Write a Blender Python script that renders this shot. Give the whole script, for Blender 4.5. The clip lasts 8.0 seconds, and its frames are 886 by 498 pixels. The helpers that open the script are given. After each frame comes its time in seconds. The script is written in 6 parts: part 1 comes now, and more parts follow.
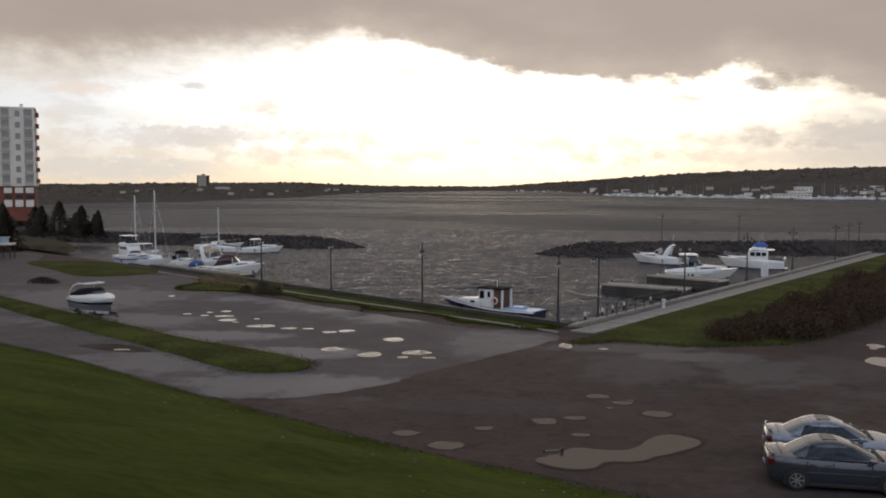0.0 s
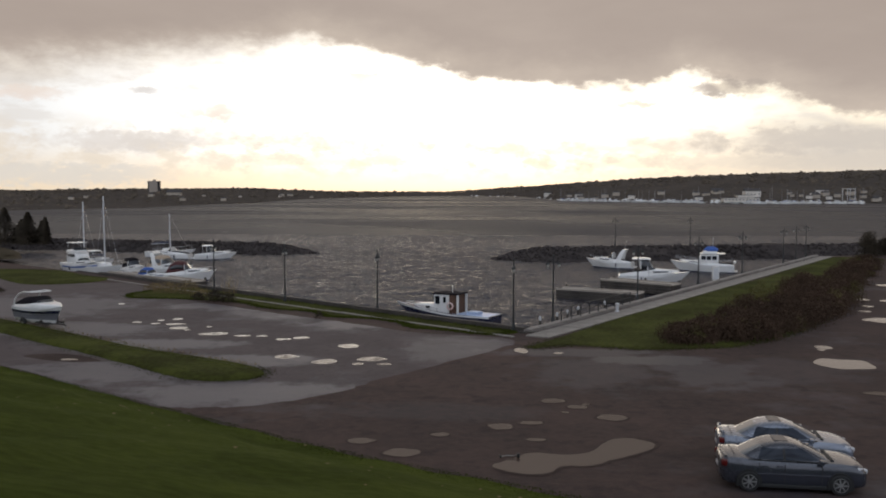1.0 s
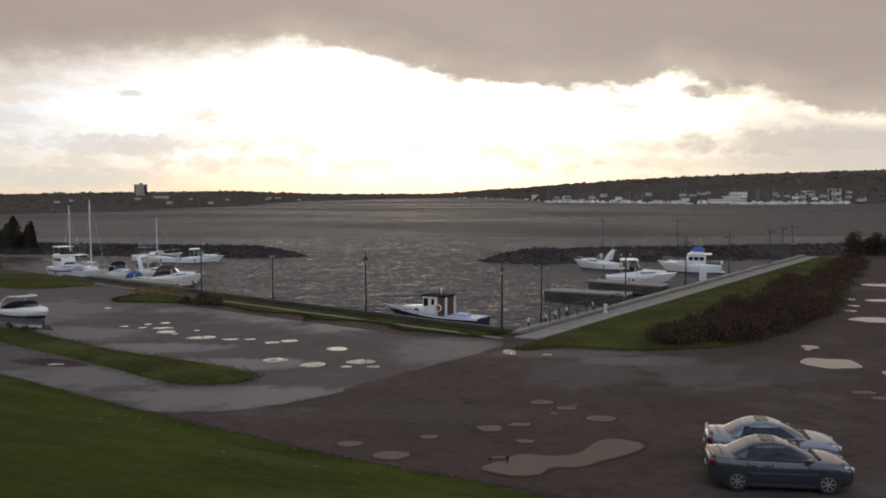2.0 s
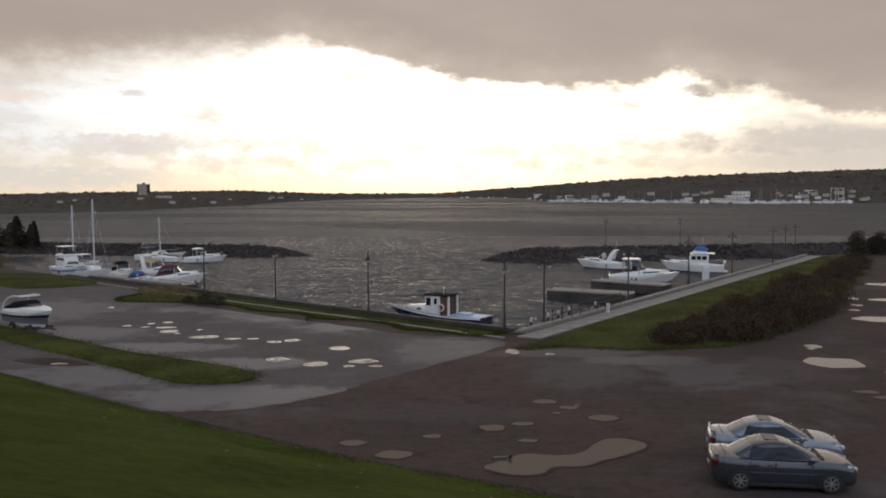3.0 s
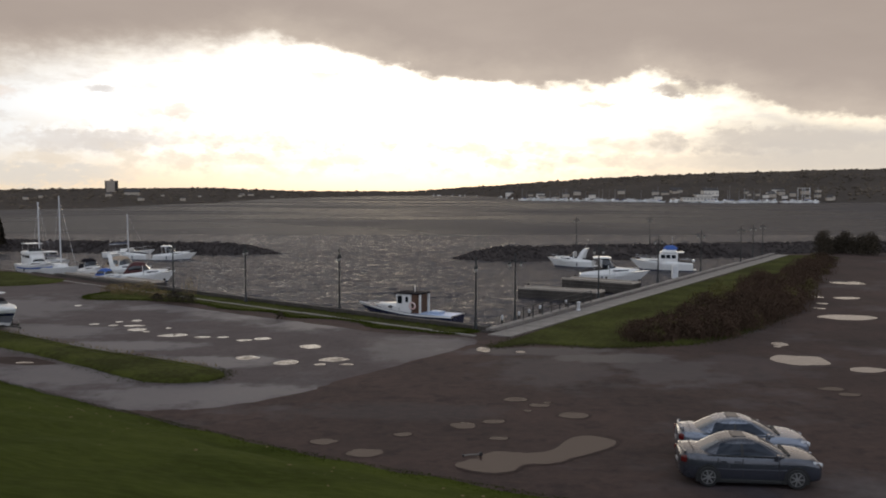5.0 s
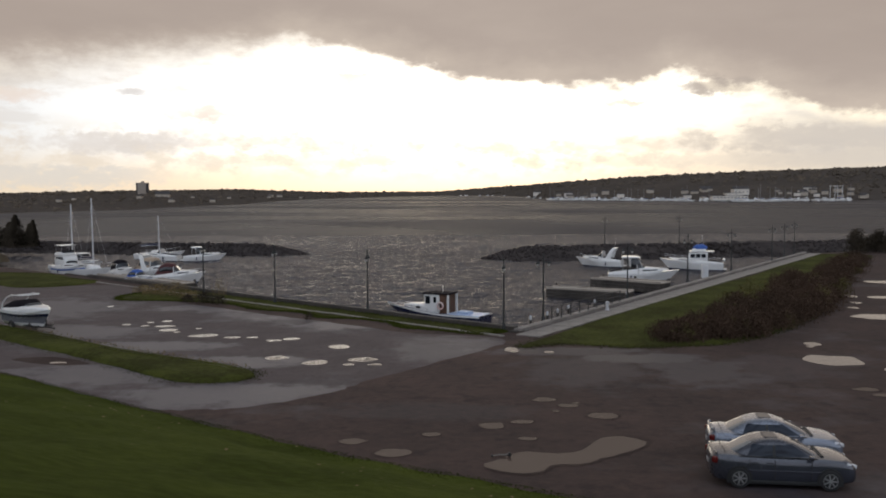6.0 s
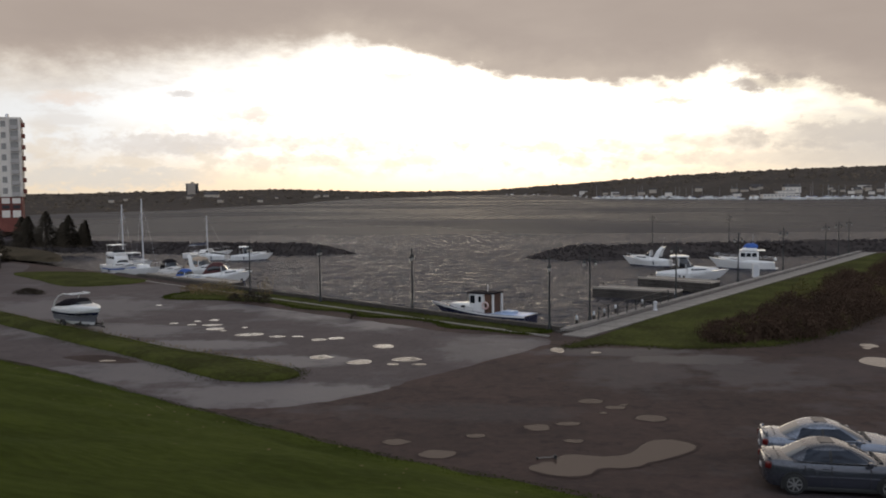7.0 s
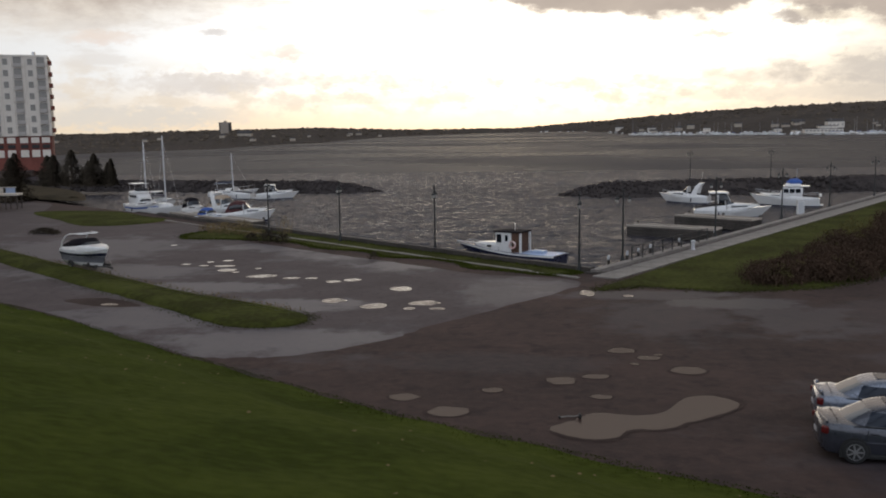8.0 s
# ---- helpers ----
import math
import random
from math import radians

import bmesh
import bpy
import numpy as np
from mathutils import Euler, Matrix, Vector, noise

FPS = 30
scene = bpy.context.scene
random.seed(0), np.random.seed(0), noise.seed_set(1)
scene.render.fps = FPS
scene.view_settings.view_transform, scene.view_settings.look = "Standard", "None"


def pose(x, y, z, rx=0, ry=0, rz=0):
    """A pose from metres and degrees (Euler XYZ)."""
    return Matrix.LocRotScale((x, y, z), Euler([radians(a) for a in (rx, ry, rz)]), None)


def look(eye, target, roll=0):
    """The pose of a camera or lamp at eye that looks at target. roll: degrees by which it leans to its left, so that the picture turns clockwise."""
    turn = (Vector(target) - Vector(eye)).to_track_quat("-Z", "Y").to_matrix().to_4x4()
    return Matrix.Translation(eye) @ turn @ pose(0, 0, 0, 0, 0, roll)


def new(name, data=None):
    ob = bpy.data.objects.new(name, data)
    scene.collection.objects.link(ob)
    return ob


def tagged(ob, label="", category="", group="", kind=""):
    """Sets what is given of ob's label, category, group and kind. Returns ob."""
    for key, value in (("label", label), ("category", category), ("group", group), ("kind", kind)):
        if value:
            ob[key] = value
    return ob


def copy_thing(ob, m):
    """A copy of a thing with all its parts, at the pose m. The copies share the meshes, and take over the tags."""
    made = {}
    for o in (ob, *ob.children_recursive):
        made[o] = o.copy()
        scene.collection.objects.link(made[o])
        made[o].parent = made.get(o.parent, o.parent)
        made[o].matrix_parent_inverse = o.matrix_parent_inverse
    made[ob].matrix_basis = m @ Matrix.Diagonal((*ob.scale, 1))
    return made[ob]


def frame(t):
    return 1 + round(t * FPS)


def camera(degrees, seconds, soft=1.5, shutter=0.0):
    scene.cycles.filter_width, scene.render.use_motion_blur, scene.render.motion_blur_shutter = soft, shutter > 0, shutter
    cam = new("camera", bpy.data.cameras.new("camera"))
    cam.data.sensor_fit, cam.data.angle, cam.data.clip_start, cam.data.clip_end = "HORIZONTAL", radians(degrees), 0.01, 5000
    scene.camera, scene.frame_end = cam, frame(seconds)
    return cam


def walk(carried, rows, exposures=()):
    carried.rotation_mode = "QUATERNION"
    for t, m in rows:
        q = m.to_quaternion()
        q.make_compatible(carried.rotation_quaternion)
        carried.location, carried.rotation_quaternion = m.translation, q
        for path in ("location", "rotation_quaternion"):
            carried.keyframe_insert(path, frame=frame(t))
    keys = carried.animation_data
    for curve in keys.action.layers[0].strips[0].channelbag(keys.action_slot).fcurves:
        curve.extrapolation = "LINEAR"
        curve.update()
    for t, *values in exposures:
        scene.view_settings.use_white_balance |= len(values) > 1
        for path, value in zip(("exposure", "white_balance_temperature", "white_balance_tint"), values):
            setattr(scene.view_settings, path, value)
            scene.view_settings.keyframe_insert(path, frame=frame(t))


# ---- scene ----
cam = camera(53.0, 8.0, soft=1.9)
ROWS = [(0.0, 0, -.15, 9.0, 4.36, -4.02, .23), (0.5, 0, -.1, 9.0, 3.17, -3.85, .17), (1.0, 0, 0, 9.0, 1.47, -3.67, .12),
        (1.5, 0, 0, 9.0, .35, -3.52, .01), (1.7, 0, 0, 9.0, .45, -3.52, -.05), (2.8, 0, 0, 9.0, 1.16, -3.6, -.2), (3.0, 0, 0, 9.0, .87, -3.57, -.18),
        (3.5, 0, 0, 9.0, 0, -3.57, 0), (4.0, 0, 0, 9.0, -.84, -3.55, .14), (4.2, 0, 0, 9.0, -1.07, -3.58, .12), (5.3, 0, 0, 9.0, -.82, -3.7, 0),
        (5.5, 0, 0, 9.0, -.45, -3.66, -.08), (6.0, 0, 0, 9.0, .82, -3.68, -.27), (6.5, 0, .02, 9.0, 2.22, -3.71, -.4),
        (7.0, .04, .4, 8.96, 3.76, -3.7, -.52), (7.5, .2, 1.2, 8.88, 5.78, -4.32, -.75), (7.8, .38, 2.4, 8.85, 6.55, -6.22, -.84), (8.0, .51, 3.89, 8.6, 6.02, -7.65, -.92)]
walk(cam, [(t, pose(x, y, z, 90 + p, 0, w) @ pose(0, 0, 0, 0, 0, r)) for t, x, y, z, w, p, r in ROWS], exposures=((0.0, 0.0), (8.0, 0.0)))

# ---- world: low sun behind a broken cloud deck ----
world = bpy.data.worlds.new("evening_sky")
scene.world = world
world.use_nodes = True
wt = world.node_tree
wt.nodes.clear()


def wn(kind, **kw):
    n = wt.nodes.new(kind)
    for k, v in kw.items():
        if k == "op":
            n.operation = v
        elif k == "clamp":
            n.use_clamp = v
    return n


def wl(a, b):
    wt.links.new(a, b)


def wmath(op, a, b=None, c=None, clamp=False):
    n = wn("ShaderNodeMath", op=op, clamp=clamp)
    for i, v in enumerate((a, b, c)):
        if v is None:
            continue
        if isinstance(v, (int, float)):
            n.inputs[i].default_value = v
        else:
            wl(v, n.inputs[i])
    return n.outputs[0]


def wstep(x, lo, hi):
    n = wn("ShaderNodeMapRange")
    n.interpolation_type = "SMOOTHSTEP"
    wl(x, n.inputs[0])
    for i, v in ((1, lo), (2, hi)):
        if isinstance(v, (int, float)):
            n.inputs[i].default_value = v
        else:
            wl(v, n.inputs[i])
    return n.outputs[0]


def wramp(x, stops):
    n = wn("ShaderNodeValToRGB")
    e = n.color_ramp.elements
    while len(e) < len(stops):
        e.new(0.5)
    for el, (p, c) in zip(e, stops):
        el.position = p
        el.color = (*c, 1) if isinstance(c, tuple) else (c, c, c, 1)
    wl(x, n.inputs[0])
    return n.outputs[0]


def wmix(f, a, b):
    n = wn("ShaderNodeMix")
    n.data_type = "RGBA"
    for i, v in ((0, f), (6, a), (7, b)):
        if isinstance(v, tuple):
            n.inputs[i].default_value = (*v, 1)
        elif isinstance(v, (int, float)):
            n.inputs[i].default_value = v
        else:
            wl(v, n.inputs[i])
    return n.outputs[2]


def wnoise(vec, scale, detail=5, rough=0.55):
    n = wn("ShaderNodeTexNoise")
    wl(vec, n.inputs["Vector"])
    n.inputs["Scale"].default_value = scale
    n.inputs["Detail"].default_value = detail
    n.inputs["Roughness"].default_value = rough
    return n.outputs["Fac"]


tc = wn("ShaderNodeTexCoord")
sep = wn("ShaderNodeSeparateXYZ")
wl(tc.outputs["Generated"], sep.inputs[0])
SX, SY, SZ = sep.outputs
azim = wmath("ARCTAN2", SX, SY)                       # 0 straight ahead, positive to the right
flat = wn("ShaderNodeCombineXYZ")                     # azimuth and stretched height, for streaky cloud noise
wl(azim, flat.inputs[0])
wl(wmath("MULTIPLY", SZ, 3.2), flat.inputs[1])
puff = wn("ShaderNodeCombineXYZ")
wl(azim, puff.inputs[0])
wl(wmath("MULTIPLY", SZ, 1.8), puff.inputs[1])
n_big = wnoise(flat.outputs[0], 2.6, 6)
n_mid = wnoise(flat.outputs[0], 9.0, 6, 0.6)
n_fine = wnoise(puff.outputs[0], 26.0, 7, 0.62)
sky = wn("ShaderNodeTexSky")
sky.sky_type, sky.sun_disc = "NISHITA", False
sky.sun_elevation, sky.sun_rotation = radians(8), radians(-2)
skyc = wn("ShaderNodeVectorMath", op="SCALE")
wl(sky.outputs[0], skyc.inputs[0])
skyc.inputs["Scale"].default_value = 0.07
# thin high haze in the gap, warm near the horizon and blinding round the sun
u01 = wmath("MULTIPLY_ADD", azim, 0.5, 0.5, clamp=True)          # -1..1 rad
haze = wramp(SZ, [(0.0, (1.0, .86, .68)), (.035, (1.0, .88, .72)), (.07, (1.0, .91, .77)), (.12, (.97, .92, .84)), (.3, (.8, .85, .9))])
cool = wmath("MULTIPLY", wstep(azim, -.02, -.42), wstep(SZ, .008, .06))
haze2 = wmix(wmath("MULTIPLY", cool, .92), haze, (.97, .99, 1.02))
gap = wmix(0.92, skyc.outputs[0], haze2)
sunx = wmath("SUBTRACT", azim, -0.015)
sunz = wmath("SUBTRACT", SZ, 0.10)
d2 = wmath("ADD", wmath("MULTIPLY", wmath("MULTIPLY", sunx, sunx), 9.0), wmath("MULTIPLY", wmath("MULTIPLY", sunz, sunz), 130.0))
glow = wmath("POWER", 2.718, wmath("MULTIPLY", d2, -1.0))
lift = wn("ShaderNodeVectorMath", op="SCALE")
wl(gap, lift.inputs[0])
glare = wmath("POWER", 2.718, wmath("MULTIPLY", d2, -2.2))          # the sun itself burns through thin cloud here
wl(wmath("ADD", wmath("MULTIPLY_ADD", glow, 0.45, 0.84), wmath("MULTIPLY", glare, 3.0)), lift.inputs["Scale"])
# grey puffs and bars floating in the gap
bars = wmath("MULTIPLY", wstep(n_mid, 0.47, 0.60), wstep(SZ, 0.02, 0.05))
bars = wmath("MULTIPLY", bars, wmath("MULTIPLY_ADD", glow, -0.30, 0.60))
low = wmath("MULTIPLY", wstep(n_fine, 0.42, 0.62), wmath("MULTIPLY", wstep(SZ, 0.005, 0.03), wstep(SZ, 0.09, 0.05)))
barc = wmix(glow, (.70, .66, .63), (.93, .82, .70))
gap2 = wmix(bars, lift.outputs[0], barc)
gap3 = wmix(wmath("MULTIPLY", low, 0.62), gap2, (.80, .69, .56))
# cloud deck: its lower edge sags and lifts along the azimuth
edge = wramp(u01, [(0.0, .105), (.27, .122), (.338, .137), (.376, .147), (.395, .158), (.406, .167), (.43, .163), (.455, .152), (.483, .138), (.503, .124), (.55, .119), (.598, .114), (.609, .120),
                   (.616, .134), (.63, .127), (.652, .108), (.664, .112), (.68, .095), (.70, .082), (.73, .074), (1.0, .055)])
n_lump = wnoise(puff.outputs[0], 58.0, 5, 0.6)
softness = wstep(azim, -.13, -.30)                     # the deck frays out to the left
edge2 = wmath("ADD", edge, wmath("MULTIPLY_ADD", n_fine, 0.030, -0.0235))
edge3 = wmath("ADD", edge2, wmath("MULTIPLY_ADD", n_lump, 0.011, -0.0055))
deck = wstep(SZ, wmath("ADD", edge3, wmath("MULTIPLY_ADD", softness, -0.020, -0.007)), wmath("ADD", edge3, wmath("MULTIPLY_ADD", softness, 0.026, 0.014)))
thick = wstep(SZ, edge3, wmath("ADD", edge3, 0.055))
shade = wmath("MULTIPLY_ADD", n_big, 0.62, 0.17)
deckc = wramp(shade, [(0.25, (.38, .312, .274)), (.5, (.455, .380, .332)), (.75, (.57, .482, .415))])
rim = wmix(wmath("MULTIPLY_ADD", n_mid, 1.3, -0.3), (.66, .56, .47), (.44, .375, .33))
deckhi = wmix(wstep(SZ, .28, .75), deckc, (.27, .29, .33))
deckall = wmix(thick, rim, deckhi)
lining = wmath("MULTIPLY", wmath("MULTIPLY", deck, wmath("SUBTRACT", 1.0, deck)), 3.6)   # lit fringe of the deck
def cloud_puff(base, az, sz, ra, rz, tint, amount):
    """A small separate cloud at that azimuth and height."""
    wx = wmath("ADD", wmath("SUBTRACT", azim, az), wmath("MULTIPLY_ADD", n_fine, ra * 2.0, -ra))
    wz = wmath("ADD", wmath("SUBTRACT", SZ, sz), wmath("MULTIPLY_ADD", n_lump, rz * 4.0, -rz * 2.0))
    q = wmath("ADD", wmath("MULTIPLY", wmath("MULTIPLY", wx, wx), 1 / ra ** 2), wmath("MULTIPLY", wmath("MULTIPLY", wz, wz), 1 / rz ** 2))
    return wmix(wmath("MULTIPLY", wstep(q, 2.1, 0.0), amount * .85), base, tint)


for puff_row in ((-.27, .0846, .040, .0075, (.86, .74, .64), .95), (-.113, .1251, .044, .0060, (.66, .59, .53), .95), (.185, .0954, .028, .0045, (.74, .63, .53), .95), (-.37, .0534, .080, .0095, (.76, .70, .65), .95),
                 (-.348, .107, .016, .005, (.64, .60, .58), .9), (-.29, .110, .03, .004, (.80, .72, .66), .7), (-.153, .0548, .10, .010, (.86, .76, .65), .8), (.073, .049, .13, .008, (.88, .77, .64), .75),
                 (.371, .0546, .09, .012, (.60, .53, .47), .8), (-.43, .0178, .10, .011, (.72, .68, .63), .85), (-.46, .100, .03, .006, (.85, .72, .64), .8), (-.19, .035, .12, .006, (.93, .83, .69), .6), (.20, .033, .12, .007, (.86, .75, .62), .6)):
    gap3 = cloud_puff(gap3, *puff_row)
veil = wmath("MULTIPLY", wstep(azim, 0.20, 0.42), wmath("MULTIPLY", wstep(SZ, .012, .03), wstep(SZ, .085, .055)))   # grey shower veil to the right
gap4 = wmix(wmath("MULTIPLY", veil, 0.72), gap3, (.66, .60, .54))
sky0 = wmix(deck, gap4, deckall)
sky0 = cloud_puff(sky0, .283, .1105, .040, .0085, (.49, .42, .365), 1.1)
clear = wmath("MULTIPLY", wstep(SY, 0.05, -0.55), wstep(n_big, 0.36, 0.5))                # the sky has cleared behind the viewpoint
sky1 = wmix(wmath("MULTIPLY", clear, 0.9), sky0, (1.0, 1.12, 1.34))
sky2 = wmix(wmath("MULTIPLY", lining, wmath("MULTIPLY", wmath("MULTIPLY_ADD", n_fine, 1.4, -0.35), wmath("MULTIPLY_ADD", wstep(azim, .05, .25), .75, .25)), clamp=True), sky1, (1.7, 1.5, 1.15))
bg = wn("ShaderNodeBackground")
wl(sky2, bg.inputs[0])
bg.inputs[1].default_value = 1.0
wo = wn("ShaderNodeOutputWorld")
wl(bg.outputs[0], wo.inputs[0])

sun = new("sun", bpy.data.lights.new("sun", "SUN"))
sun.data.energy, sun.data.angle, sun.data.color = 0.2, radians(70), (1.0, .90, .76)
sun.matrix_world = look((0, 0, 60), (0.9, -55, 34))

# ---- materials ----


def nodes(name):
    m = bpy.data.materials.new(name)
    m.use_nodes = True
    return m, m.node_tree, m.node_tree.nodes["Principled BSDF"]


def mat(name, c, rough=0.6, c2=None, scale=6.0, metal=0.0, bump=0.0, bscale=None, stretch=(1, 1, 1), rvar=0.12, spec=None, coat=0.0, lo=.35, hi=.68):
    """Two-scale variation of colour and gloss plus fine relief."""
    m, t, b = nodes(name)
    c2 = c2 or tuple(v * 0.78 for v in c)
    co = t.nodes.new("ShaderNodeTexCoord")
    mp = t.nodes.new("ShaderNodeMapping")
    mp.inputs["Scale"].default_value = stretch
    t.links.new(co.outputs["Object"], mp.inputs[0])
    big = t.nodes.new("ShaderNodeTexNoise")
    big.inputs["Scale"].default_value, big.inputs["Detail"].default_value = scale * 0.22, 4
    fine = t.nodes.new("ShaderNodeTexNoise")
    fine.inputs["Scale"].default_value, fine.inputs["Detail"].default_value = scale * 2.5, 6
    for n in (big, fine):
        t.links.new(mp.outputs[0], n.inputs["Vector"])
    mx = t.nodes.new("ShaderNodeMath")
    mx.operation = "MULTIPLY_ADD"
    t.links.new(fine.outputs["Fac"], mx.inputs[0])
    mx.inputs[1].default_value = 0.45
    ad = t.nodes.new("ShaderNodeMath")
    ad.operation = "MULTIPLY"
    t.links.new(big.outputs["Fac"], ad.inputs[0])
    ad.inputs[1].default_value = 0.55
    t.links.new(ad.outputs[0], mx.inputs[2])
    rp = t.nodes.new("ShaderNodeValToRGB")
    rp.color_ramp.elements[0].position, rp.color_ramp.elements[1].position = lo, hi
    rp.color_ramp.elements[0].color, rp.color_ramp.elements[1].color = (*c2, 1), (*c, 1)
    t.links.new(mx.outputs[0], rp.inputs[0])
    t.links.new(rp.outputs[0], b.inputs["Base Color"])
    rr = t.nodes.new("ShaderNodeMapRange")
    rr.inputs[1].default_value, rr.inputs[2].default_value = .3, .7
    rr.inputs[3].default_value, rr.inputs[4].default_value = min(1, rough + rvar), max(0.02, rough - rvar)
    t.links.new(mx.outputs[0], rr.inputs[0])
    t.links.new(rr.outputs[0], b.inputs["Roughness"])
    b.inputs["Metallic"].default_value = metal
    b.inputs["Coat Weight"].default_value = coat
    if spec is not None:
        b.inputs["Specular IOR Level"].default_value = spec
    if bump:
        bn = t.nodes.new("ShaderNodeTexNoise")
        bn.inputs["Scale"].default_value, bn.inputs["Detail"].default_value = bscale or scale * 5, 5
        t.links.new(mp.outputs[0], bn.inputs["Vector"])
        bp = t.nodes.new("ShaderNodeBump")
        bp.inputs["Strength"].default_value, bp.inputs["Distance"].default_value = 1.0, bump
        t.links.new(bn.outputs["Fac"], bp.inputs["Height"])
        t.links.new(bp.outputs[0], b.inputs["Normal"])
    return m


def wet_ground(name, c, c2, scale, wet_lo, wet_hi, dry_r, wet_r, bump, patch, film_sheen, pools=()):
    """Worn lot surface: patchy colour, and films of rain water that lower the roughness and carry a painted sky sheen.
    """
    m, t, b = nodes(name)
    co = t.nodes.new("ShaderNodeTexCoord")

    def noise_at(s, d=6, off=0.0):
        mp = t.nodes.new("ShaderNodeMapping")
        mp.inputs["Location"].default_value = (off, off * 2, 0)
        t.links.new(co.outputs["Object"], mp.inputs[0])
        n = t.nodes.new("ShaderNodeTexNoise")
        n.inputs["Scale"].default_value, n.inputs["Detail"].default_value = s, d
        n.inputs["Roughness"].default_value = .66
        t.links.new(mp.outputs[0], n.inputs["Vector"])
        return n.outputs["Fac"]
    a, f, w = noise_at(scale, 7), noise_at(scale * 14, 6, 3.1), noise_at(patch, 10, 7.7)
    rp = t.nodes.new("ShaderNodeValToRGB")
    b.inputs["Specular IOR Level"].default_value = .22
    rp.color_ramp.elements[0].position, rp.color_ramp.elements[1].position = .36, .66
    rp.color_ramp.elements[0].color, rp.color_ramp.elements[1].color = (*c2, 1), (*c, 1)
    mm = t.nodes.new("ShaderNodeMath")
    mm.operation = "MULTIPLY_ADD"
    t.links.new(f, mm.inputs[0])
    mm.inputs[1].default_value = .4
    sc = t.nodes.new("ShaderNodeMath")
    sc.operation = "MULTIPLY"
    t.links.new(a, sc.inputs[0])
    sc.inputs[1].default_value = .6
    t.links.new(sc.outputs[0], mm.inputs[2])
    t.links.new(mm.outputs[0], rp.inputs[0])
    wet = t.nodes.new("ShaderNodeMapRange")
    wet.interpolation_type = "SMOOTHSTEP"
    wet.inputs[1].default_value, wet.inputs[2].default_value = wet_lo, wet_hi
    t.links.new(w, wet.inputs[0])
    dk = t.nodes.new("ShaderNodeMix")
    dk.data_type = "RGBA"
    # colour of the wet film: its blue-grey stands in for reflected sky
    dk.inputs[7].default_value = (*film_sheen, 1)
    wet.interpolation_type = "LINEAR"
    wetness = wet.outputs[0]
    if pools:                                                    # places where rain water spreads over the surface
        xyz = t.nodes.new("ShaderNodeSeparateXYZ")
        t.links.new(co.outputs["Object"], xyz.inputs[0])

        def calc(op, p, q, r=None):
            n = t.nodes.new("ShaderNodeMath")
            n.operation = op
            for k, val in enumerate((p, q, r)):
                if isinstance(val, (int, float)):
                    n.inputs[k].default_value = val
                elif val is not None:
                    t.links.new(val, n.inputs[k])
            return n.outputs[0]
        wob = noise_at(.5, 7, 5.5)
        for px, py, rx, ry, rate in pools:
            ax, ay = calc("MULTIPLY_ADD", xyz.outputs[0], 1 / rx, -px / rx), calc("MULTIPLY_ADD", xyz.outputs[1], 1 / ry, -py / ry)
            rad = calc("SQRT", calc("ADD", calc("MULTIPLY", ax, ax), calc("MULTIPLY", ay, ay)), 0.0)
            mr = t.nodes.new("ShaderNodeMapRange")
            mr.interpolation_type = "SMOOTHSTEP"
            mr.inputs[1].default_value, mr.inputs[2].default_value, mr.inputs[3].default_value, mr.inputs[4].default_value = .60, 1.15, rate * .9, 0.0
            t.links.new(calc("MULTIPLY_ADD", wob, 2.2, calc("ADD", rad, -1.1)), mr.inputs[0])
            wetness = calc("MAXIMUM", wetness, mr.outputs[0])
    half = t.nodes.new("ShaderNodeMath")
    half.operation = "MULTIPLY"
    half.inputs[1].default_value = .6
    t.links.new(wetness, half.inputs[0])
    t.links.new(half.outputs[0], dk.inputs[0])
    spots = noise_at(scale * 5.5, 8, 11.3)                       # darker worn hollows
    sr = t.nodes.new("ShaderNodeMapRange")
    sr.inputs[1].default_value, sr.inputs[2].default_value = .54, .64
    sr.inputs[4].default_value = .55
    t.links.new(spots, sr.inputs[0])
    hol = t.nodes.new("ShaderNodeMix")
    hol.data_type = "RGBA"
    hol.inputs[7].default_value = (c2[0] * .6, c2[1] * .6, c2[2] * .65, 1)
    t.links.new(sr.outputs[0], hol.inputs[0])
    t.links.new(rp.outputs[0], hol.inputs[6])
    t.links.new(hol.outputs[2], dk.inputs[6])
    t.links.new(dk.outputs[2], b.inputs["Base Color"])
    ro = t.nodes.new("ShaderNodeMapRange")
    ro.inputs[3].default_value, ro.inputs[4].default_value = dry_r, wet_r
    t.links.new(wetness, ro.inputs[0])
    t.links.new(ro.outputs[0], b.inputs["Roughness"])
    bp = t.nodes.new("ShaderNodeBump")
    bp.inputs["Distance"].default_value = bump
    bs = t.nodes.new("ShaderNodeMapRange")
    bs.inputs[3].default_value, bs.inputs[4].default_value = 1.0, 0.25
    t.links.new(wetness, bs.inputs[0])
    t.links.new(bs.outputs[0], bp.inputs["Strength"])
    t.links.new(f, bp.inputs["Height"])
    t.links.new(bp.outputs[0], b.inputs["Normal"])
    return m


